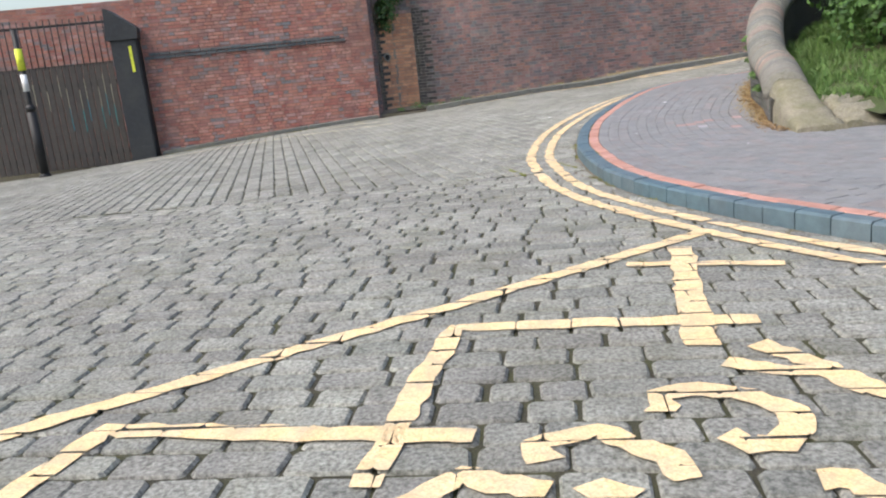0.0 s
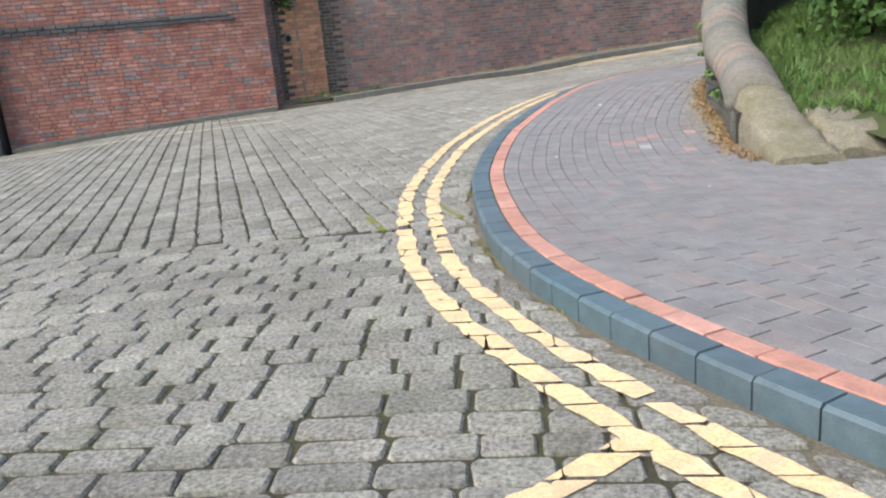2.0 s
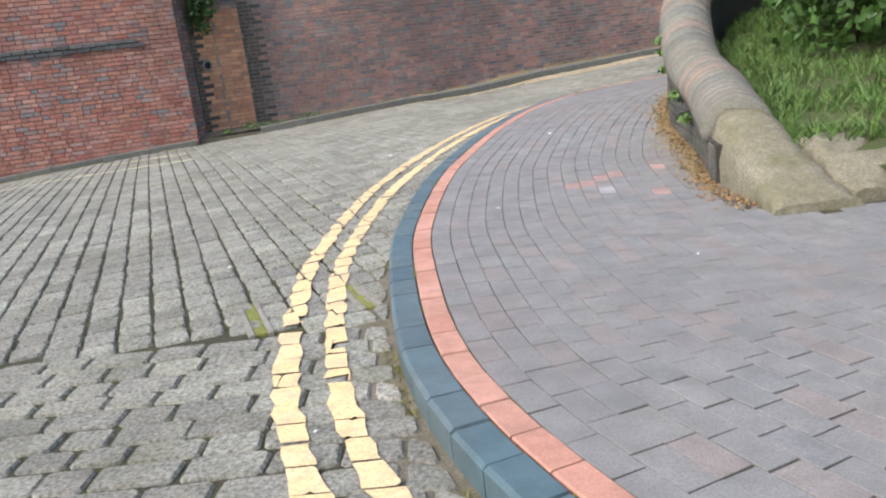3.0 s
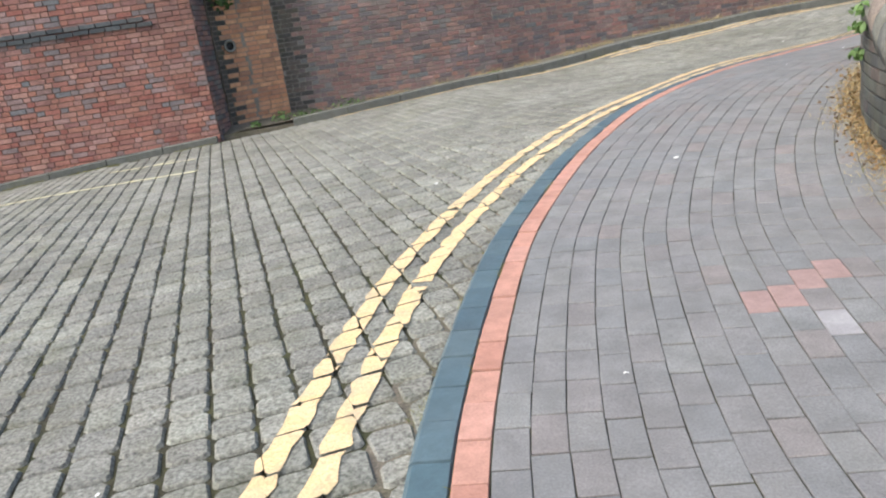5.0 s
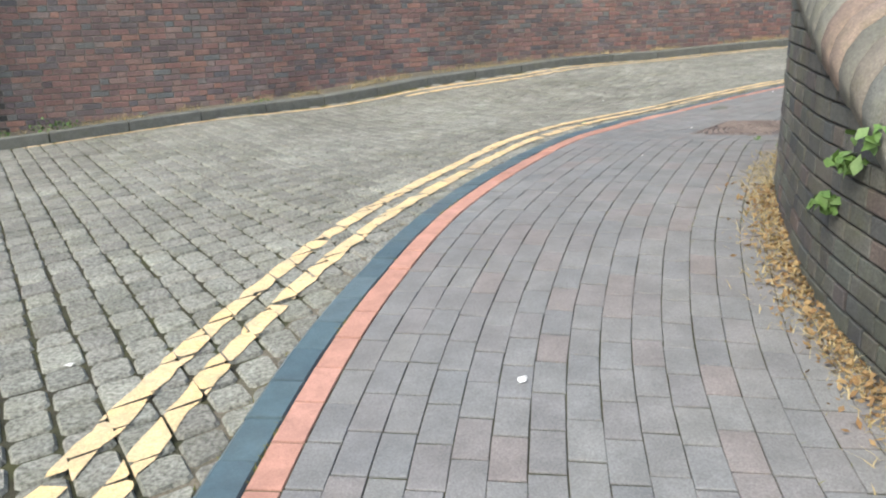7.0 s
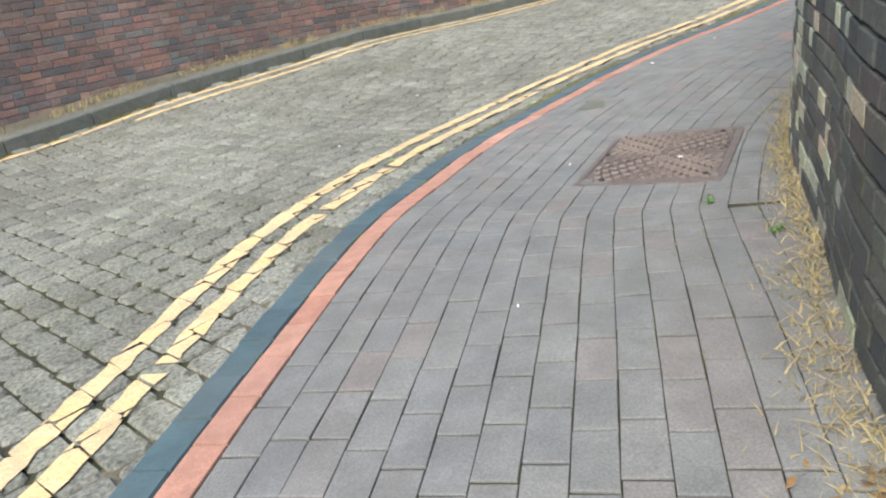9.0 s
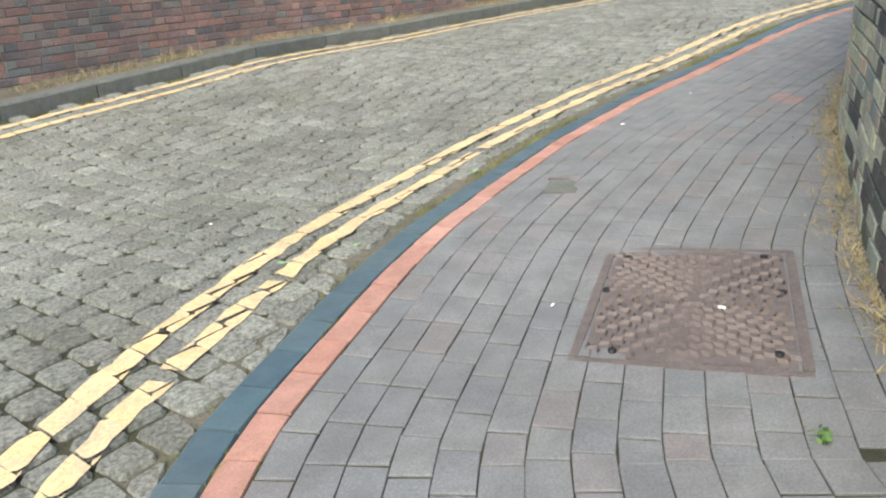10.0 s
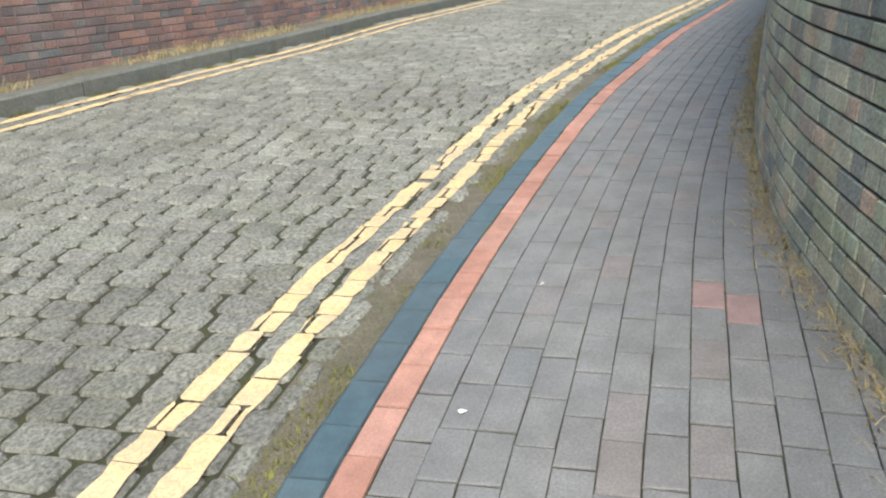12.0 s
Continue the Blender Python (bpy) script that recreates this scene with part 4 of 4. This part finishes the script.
for k, pts in enumerate(([(2.70, 4.48), (2.84, 4.28), (2.98, 4.0)], [(2.55, 4.32), (2.69, 4.23), (2.84, 4.2), (2.93, 4.04)],
                         [(2.27, 3.94), (2.28, 4.06), (2.42, 4.1), (2.56, 4.03), (2.65, 3.92), (2.64, 3.8), (2.56, 3.72), (2.48, 3.71), (2.42, 3.78)],
                         [(1.9, 3.66), (1.87, 3.76), (1.96, 3.8), (2.06, 3.84), (2.14, 3.75), (2.24, 3.66), (2.27, 3.54)], [(1.52, 3.45), (1.58, 3.53), (1.66, 3.61), (1.76, 3.55), (1.9, 3.5)],
                         [(2.60, 3.53), (2.68, 3.52), (2.75, 3.42)], [(2.0, 3.47), (2.06, 3.52), (2.12, 3.46)])):
    paint("painted_letter", "worn yellow painted letter stroke on the setts", dense(pts, 0.04), 0.095, seed=20 + k)
paint("bay_line", "faint yellow bay line before the red wall", dense([(-6.5, 16.6), (-2.9, 16.98), (-0.86, 16.9)]), 0.10, seed=30, material=M_BAYPAINT)
paint("bay_line", "short faint yellow stroke before the red wall", dense([(-2.7, 18.3), (-1.35, 18.1)]), 0.10, seed=31, material=M_BAYPAINT, wear=0.2)
paint("bay_line", "short faint yellow cross stroke before the red wall", dense([(-2.1, 18.0), (-1.75, 18.5)]), 0.09, seed=32, material=M_BAYPAINT, wear=0.2)

# ---- build: covers and small things on the ground ----
cover = tagged(new("manhole_cover", None), "square rusty cast-iron manhole cover with wavy ribs in the pavement", "manhole cover")
ang = math.degrees(math.atan2(MH[1].y - MH[0].y, MH[1].x - MH[0].x))
gx, gy = (pave_z(MHC.x + 0.3, MHC.y) - pave_z(MHC.x - 0.3, MHC.y)) / 0.6, (pave_z(MHC.x, MHC.y + 0.3) - pave_z(MHC.x, MHC.y - 0.3)) / 0.6
up = Vector((-gx, -gy, 1)).normalized()
cover.matrix_basis = Matrix.Translation((MHC.x, MHC.y, pave_z(MHC.x, MHC.y) + 0.005)) @ up.to_track_quat("Z", "Y").to_matrix().to_4x4()
base_q = up.to_track_quat("Z", "Y").to_matrix()
ex = base_q.inverted() @ Vector((math.cos(radians(ang)), math.sin(radians(ang)), 0))
cover.matrix_basis = cover.matrix_basis @ Matrix.Rotation(math.atan2(ex.y, ex.x), 4, "Z")
part("plate", box_bm(0.62, 0.88, 0.03, (0, 0, -0.012), 0.003), M_IRON, cover)
for dx, dy, sx, sy in ((0, 0.462, 0.70, 0.034), (0, -0.462, 0.70, 0.034), (0.333, 0, 0.034, 0.89), (-0.333, 0, 0.034, 0.89)):
    part("frame", box_bm(sx, sy, 0.05, (dx, dy, -0.019), 0.003), M_IRON, cover)
vs, fs = [], []
for k in range(1, 12):
    r = 0.048 * k
    count = max(5, int(2 * math.pi * r / 0.074))
    for i in range(count):
        a = (i + 0.5 * (k % 2)) * 2 * math.pi / count
        if abs(r * math.cos(a)) > 0.285 or abs(r * math.sin(a)) > 0.41:
            continue
        n = len(vs)
        for da, dr in ((-0.033, -0.009), (-0.011, 0.010), (0.011, -0.010), (0.033, 0.009)):
            for dw, z in ((-0.0095, 0.002), (0.0, 0.0135), (0.0095, 0.002)):
                rr, aa = r + dr + dw, a + da / r
                vs.append((rr * math.cos(aa), rr * math.sin(aa), z))
        for q in range(3):
            b = n + q * 3
            fs += [(b, b + 1, b + 4, b + 3), (b + 1, b + 2, b + 5, b + 4)]
tagged(joined("rib", vs, fs, M_IRON, cover), "raised wavy anti-slip ribs in rings", kind="stuff")
for dx, dy in ((-0.22, -0.40), (0.26, -0.36), (-0.26, 0.36), (0.24, 0.40), (-0.3, 0.05), (0.29, 0.08)):
    part("keyhole", tube_bm([(dx, dy, 0.002), (dx, dy, 0.0115)], 0.014, 10), M_BLACK, cover, "dark lifting keyhole")

rnd = random.Random(71)
e, f = (MH[1] - MH[0]).normalized(), (MH[3] - MH[0]).normalized()
stop = tagged(new("stop_tap_cover", None), "small square concrete stop-tap cover among the pavers", "utility cover")
sx, sy = 7.45, 18.60
stop.matrix_basis = pose(sx, sy, pave_z(sx, sy) + 0.001, 0, 0, 40)
part("lid", box_bm(0.2, 0.17, 0.03, (0, 0, -0.01), 0.004), M_LEFTKERB, stop)
part("frame", box_bm(0.035, 0.2, 0.03, (0.125, 0, -0.011), 0.003), M_IRON, stop)

drain = tagged(new("rail_groove", None), "short mossy iron groove sunk between the setts", "road fitting", group="grooves in the road")
drain.matrix_basis = pose(1.70, 9.30, road_z(1.7, 9.3) + 0.006, 0, 0, 20)
for dx in (-0.045, 0.045):
    part("edge", box_bm(0.03, 0.55, 0.03, (dx, 0, -0.006), 0.004), M_CONCRETE, drain)
part("moss_fill", box_bm(0.06, 0.53, 0.02, (0, 0, -0.008), 0.004), M_MOSS, drain, "mossy filling")
second = copy_thing(drain, pose(2.2, 9.5, road_z(2.2, 9.5) + 0.003, 0, 0, 22))


def scrap(name, x, y, zf, size, label, material, seed):
    """A crumpled light scrap lying flat."""
    rnd = random.Random(seed)
    bm = bmesh.new()
    ring = [bm.verts.new((size * rnd.uniform(0.35, 1) * math.cos(a), size * 0.5 * rnd.uniform(0.4, 1) * math.sin(a), rnd.uniform(0.002, 0.012))) for a in (i * math.pi / 5 for i in range(10))]
    mid = bm.verts.new((0, 0, 0.014))
    for i in range(10):
        bm.faces.new((ring[i], ring[(i + 1) % 10], mid))
    ob = part(name, bm, material, None)
    ob.matrix_basis = pose(x, y, zf(x, y) + 0.003, 0, 0, rnd.uniform(0, 180))
    return tagged(ob, label, "litter", group="litter on the ground")


scrap("feather", 3.83, 13.40, pave_z, 0.042, "small white feather lying on the pavers", M_FEATHER, 1)
for k, (x, y, zf, sz) in enumerate(((3.06, 10.65, pave_z, 0.014), (3.5, 12.6, pave_z, 0.012), (2.16, 14.2, road_z, 0.03), (3.9, 9.2, pave_z, 0.012), (6.6, 17.6, pave_z, 0.016), (7.0, 17.2, pave_z, 0.018),
                                    (8.4, 19.2, pave_z, 0.018), (9.2, 19.4, pave_z, 0.02), (5.9, 19.6, road_z, 0.02), (7.1, 21.0, road_z, 0.02), (5.5, 16.2, pave_z, 0.012), (2.2, 8.0, road_z, 0.015), (1.3, 10.4, road_z, 0.015))):
    scrap("fleck", x, y, zf, sz, "tiny white fleck of litter", M_FEATHER, 10 + k)
for k, (x, y) in enumerate(((7.37, 19.30), (6.35, 18.72), (6.0, 18.75))):
    scrap("fallen_leaf", x, y, road_z, 0.055 if k == 0 else 0.04, "pale green fallen leaf in the gutter", M_GREENLEAF, 40 + k)

# ---- build: plants ----
rnd = random.Random(81)
g0, g1 = [], []
for i in range(60):
    for j in range(30):
        s = 0.0 + i * 0.4
        d = 0.40 + j * 0.7 if i > 2 else 0.75 + j * 0.7
        x, y = FACE.at(s, d)
        zz = min(coping_z(max(1.2, s)) - 0.02, 0.16 + 0.15 * s) + 0.12 * (d - 0.4) if s > 0.3 else 0.15 + 0.1 * d
        g0.append((x, y, zz + 0.04 * noise.noise((x, y, 0))))
for i in range(59):
    for j in range(29):
        a = i * 30 + j
        g1.append((a, a + 1, a + 31, a + 30))
garden = joined("garden", g0, g1, M_SOIL, None, True)
if garden.data.polygons[0].normal.z < 0:
    garden.data.flip_normals()
tagged(garden, "rising bank of earth and grass behind the wall", "ground", kind="structure")


def garden_z(x, y):
    s, d = FACE.locate(x, y)
    d = max(0.4, d)
    return min(coping_z(max(1.2, s)) - 0.02, 0.16 + 0.15 * s) + 0.12 * (d - 0.4) if s > 0.3 else 0.15 + 0.1 * d


spots = []
for _ in range(24000):
    s, d = rnd.uniform(-0.3, 7), 0.45 + 3.2 * rnd.random() ** 1.3
    x, y = FACE.at(max(0, s), d)
    if s < 0.8 and d < 1.0:
        continue
    if noise.noise((x * 1.5, y * 1.5, 3)) > -0.25:
        spots.append((x, y - (0.3 if s < 0 else 0), garden_z(x, y) - 0.02))
v, f = blades(spots, 0.12, 0.014, rnd, 0.9)
tagged(joined("grass", v, f, M_GRASS), "rough green grass on the bank behind the wall", "grass", kind="stuff")
k = 0
for s, d, r, h, n in ((2.5, 2.3, 0.9, 1.2, 2400), (3.6, 1.75, 0.85, 1.4, 2400), (1.6, 3.1, 1.0, 1.2, 2400), (4.8, 1.6, 0.9, 1.6, 2400), (0.8, 4.1, 1.2, 1.4, 2400), (0.0, 5.2, 1.3, 1.5, 2400), (6.2, 1.7, 1.0, 1.8, 2000),
                      (3.4, 3.4, 1.4, 2.2, 2800), (2.0, 4.6, 1.6, 2.4, 2800), (5.2, 3.2, 1.5, 2.6, 2600), (0.4, 6.8, 1.9, 2.8, 2600), (7.8, 1.9, 1.2, 2.0, 1600), (3.0, 6.2, 2.2, 3.6, 2800), (5.5, 5.6, 2.2, 3.6, 2400), (1.2, 9.0, 2.6, 4.0, 2600)):
    x, y = FACE.at(s, d)
    shrub(x, y, garden_z(x, y) - 0.05, r, h, n, 100 + k, 0.10 if h < 2 else 0.13)
    k += 1

ivy = tagged(new("ivy", None), "dark ivy hanging over the recess in the wall", "ivy")
ivy.location = (-1.35, 20.98, 2.55)
vs, fs = [], []
for c, r, n in (((-0.1, 0.05, 0.2), (0.35, 0.22, 0.5), 500), ((0.1, 0.2, 0.45), (0.45, 0.25, 0.4), 500), ((-0.22, -0.05, -0.1), (0.18, 0.15, 0.45), 260), ((0.3, 0.3, 0.8), (0.6, 0.25, 0.4), 400), ((-0.12, -0.12, -0.12), (0.3, 0.2, 0.45), 480)):
    v, f = leaf_cloud(n, c, r, 0.085, rnd, hollow=0.3)
    m = len(vs)
    vs += v
    fs += [tuple(i + m for i in t) for t in f]
joined("leaves", vs, fs, M_IVY, ivy, True)
part("stem", tube_bm([(-0.25, 0.0, -0.4), (-0.2, 0.05, 0.1), (0, 0.2, 0.7)], [0.02, 0.018, 0.01], 6), M_TIMBER, ivy)

# dry grass and litter at the foot of the right wall
spots, litter = [], []
for _ in range(17000):
    s = rnd.uniform(1.0, 22)
    if s > 6.5 and rnd.random() < 0.2:
        continue
    w = (0.16 if s < 6.5 else 0.10) + 0.1 * noise.noise((s * 1.3, 0, 0)) + 0.06 * noise.noise((s * 4, 5, 0))
    d = -abs(rnd.gauss(0, max(0.03, w) * 0.55)) - 0.012
    x, y = FACE.at(s, d)
    spots.append((x, y, pave_z(x, y) - 0.01))
v, f = blades(spots, 0.036, 0.006, rnd, 2.0)
tagged(joined("dry_grass", v, f, M_STRAW), "matted dry straw-coloured grass at the foot of the wall", "dry grass", kind="stuff")
lv, lf = [], []
for _ in range(2600):
    s = rnd.uniform(0.2, 5.5)
    d = -abs(rnd.gauss(0, 0.08)) - 0.01
    x, y = FACE.at(s, d)
    z = pave_z(x, y) + rnd.uniform(0.0, 0.025)
    q = Euler((rnd.gauss(0, 0.5), rnd.gauss(0, 0.5), rnd.uniform(0, 6.28)))
    sz = rnd.uniform(0.008, 0.022)
    n = len(lv)
    for px, py in ((-1, 0), (0, -0.5), (1, 0), (0, 0.5)):
        o = Vector((px * sz, py * sz, 0))
        o.rotate(q)
        lv.append((x + o.x, y + o.y, z + o.z))
    lf += [(n, n + 1, n + 2), (n, n + 2, n + 3)]
tagged(joined("leaf_litter", lv, lf, M_LEAFLITTER), "dry brown leaf litter along the wall's foot", "leaf litter", kind="stuff")


def tufts(curve, s0, s1, d, spread, count, height, zf, material, label, name, keep=-0.05):
    spots = []
    for _ in range(count):
        s = rnd.uniform(s0, s1)
        if noise.noise((s * 2.1, d * 9, 0)) < keep:
            continue
        x, y = curve.at(s, d + rnd.gauss(0, spread))
        spots.append((x, y, zf(x, y) - 0.012))
    v, f = blades(spots, height, 0.005, rnd, 1.0)
    return tagged(joined(name, v, f, material), label, "moss", kind="stuff")


tufts(KERB, 8, 36, -0.165, 0.024, 13000, 0.026, road_z, M_MOSS, "yellow-green moss along the foot of the kerb", "moss")
tufts(KERB, 20, 34, -0.20, 0.05, 6500, 0.03, road_z, M_MOSS, "tufts of dry moss along the gutter", "moss", 0.0)
tufts(KERB, 6, 34, 0.0, 0.004, 4200, 0.016, pave_z, M_MOSS, "moss in the joint between kerb and red edging", "moss", 0.1)
tufts(LEFT, 1, 24, 0.10, 0.08, 15000, 0.022, road_z, M_MOSS, "bright moss along the granite kerb", "moss", -0.1)
tufts(LEFT, 1.5, 24, -0.42, 0.08, 6000, 0.10, lambda x, y: road_z(x, y) + 0.1, M_STRAW, "dry grass stems behind the granite kerb", "dry_grass", -0.15)
tufts(RED, 0.1, 5, 0.28, 0.08, 3500, 0.03, road_z, M_MOSS, "moss and grass along the red wall", "moss", -0.1)
spots = []
for _ in range(5000):
    s, k = rnd.uniform(12, 24), rnd.randrange(1, 22)
    d = 0.112 * k
    x, y = KERB.at(s, d)
    near_wall = width_at(s) - d
    if 0 < near_wall < 0.55 or noise.noise((x * 1.7, y * 1.7, 9)) > 0.35:
        spots.append((x + rnd.gauss(0, 0.004), y + rnd.gauss(0, 0.004), pave_z(x, y) - 0.012))
v, f = blades(spots, 0.017, 0.005, rnd, 1.2)
tagged(joined("moss", v, f, M_MOSS), "moss growing in the joints of the pavers", "moss", kind="stuff")

for k, (x, y, z, r) in enumerate(((0.1, 21.2, 0.1, 0.22), (-0.9, 20.95, 0.08, 0.2), (-0.6, 21.05, 0.08, 0.15), (-0.35, 21.0, 0.08, 0.14), (-1.3, 20.7, 0.06, 0.12), (0.3, 21.4, 0.12, 0.16), (2.6, 22.2, 0.2, 0.14))):
    weed(x, y, z + 0.02, r, 200 + k, count=90)
for k, (s, z, r) in enumerate(((3.75, 0.90, 0.06), (3.55, 1.02, 0.085), (3.9, 0.72, 0.05), (2.6, 0.55, 0.09), (2.2, 0.42, 0.07))):
    x, y = FACE.at(s, -0.05)
    weed(x, y, z, r, 220 + k, "small fern growing out of the wall's joints", 45, M_WEED, 0.06)
weed(6.5, 16.1, pave_z(6.5, 16.1), 0.03, 240, "small green weed in the pavement joint", 30, None, 0.022)
weed(6.6, 16.55, pave_z(6.6, 16.55), 0.03, 241, "small green weed in the pavement joint", 30, None, 0.022)
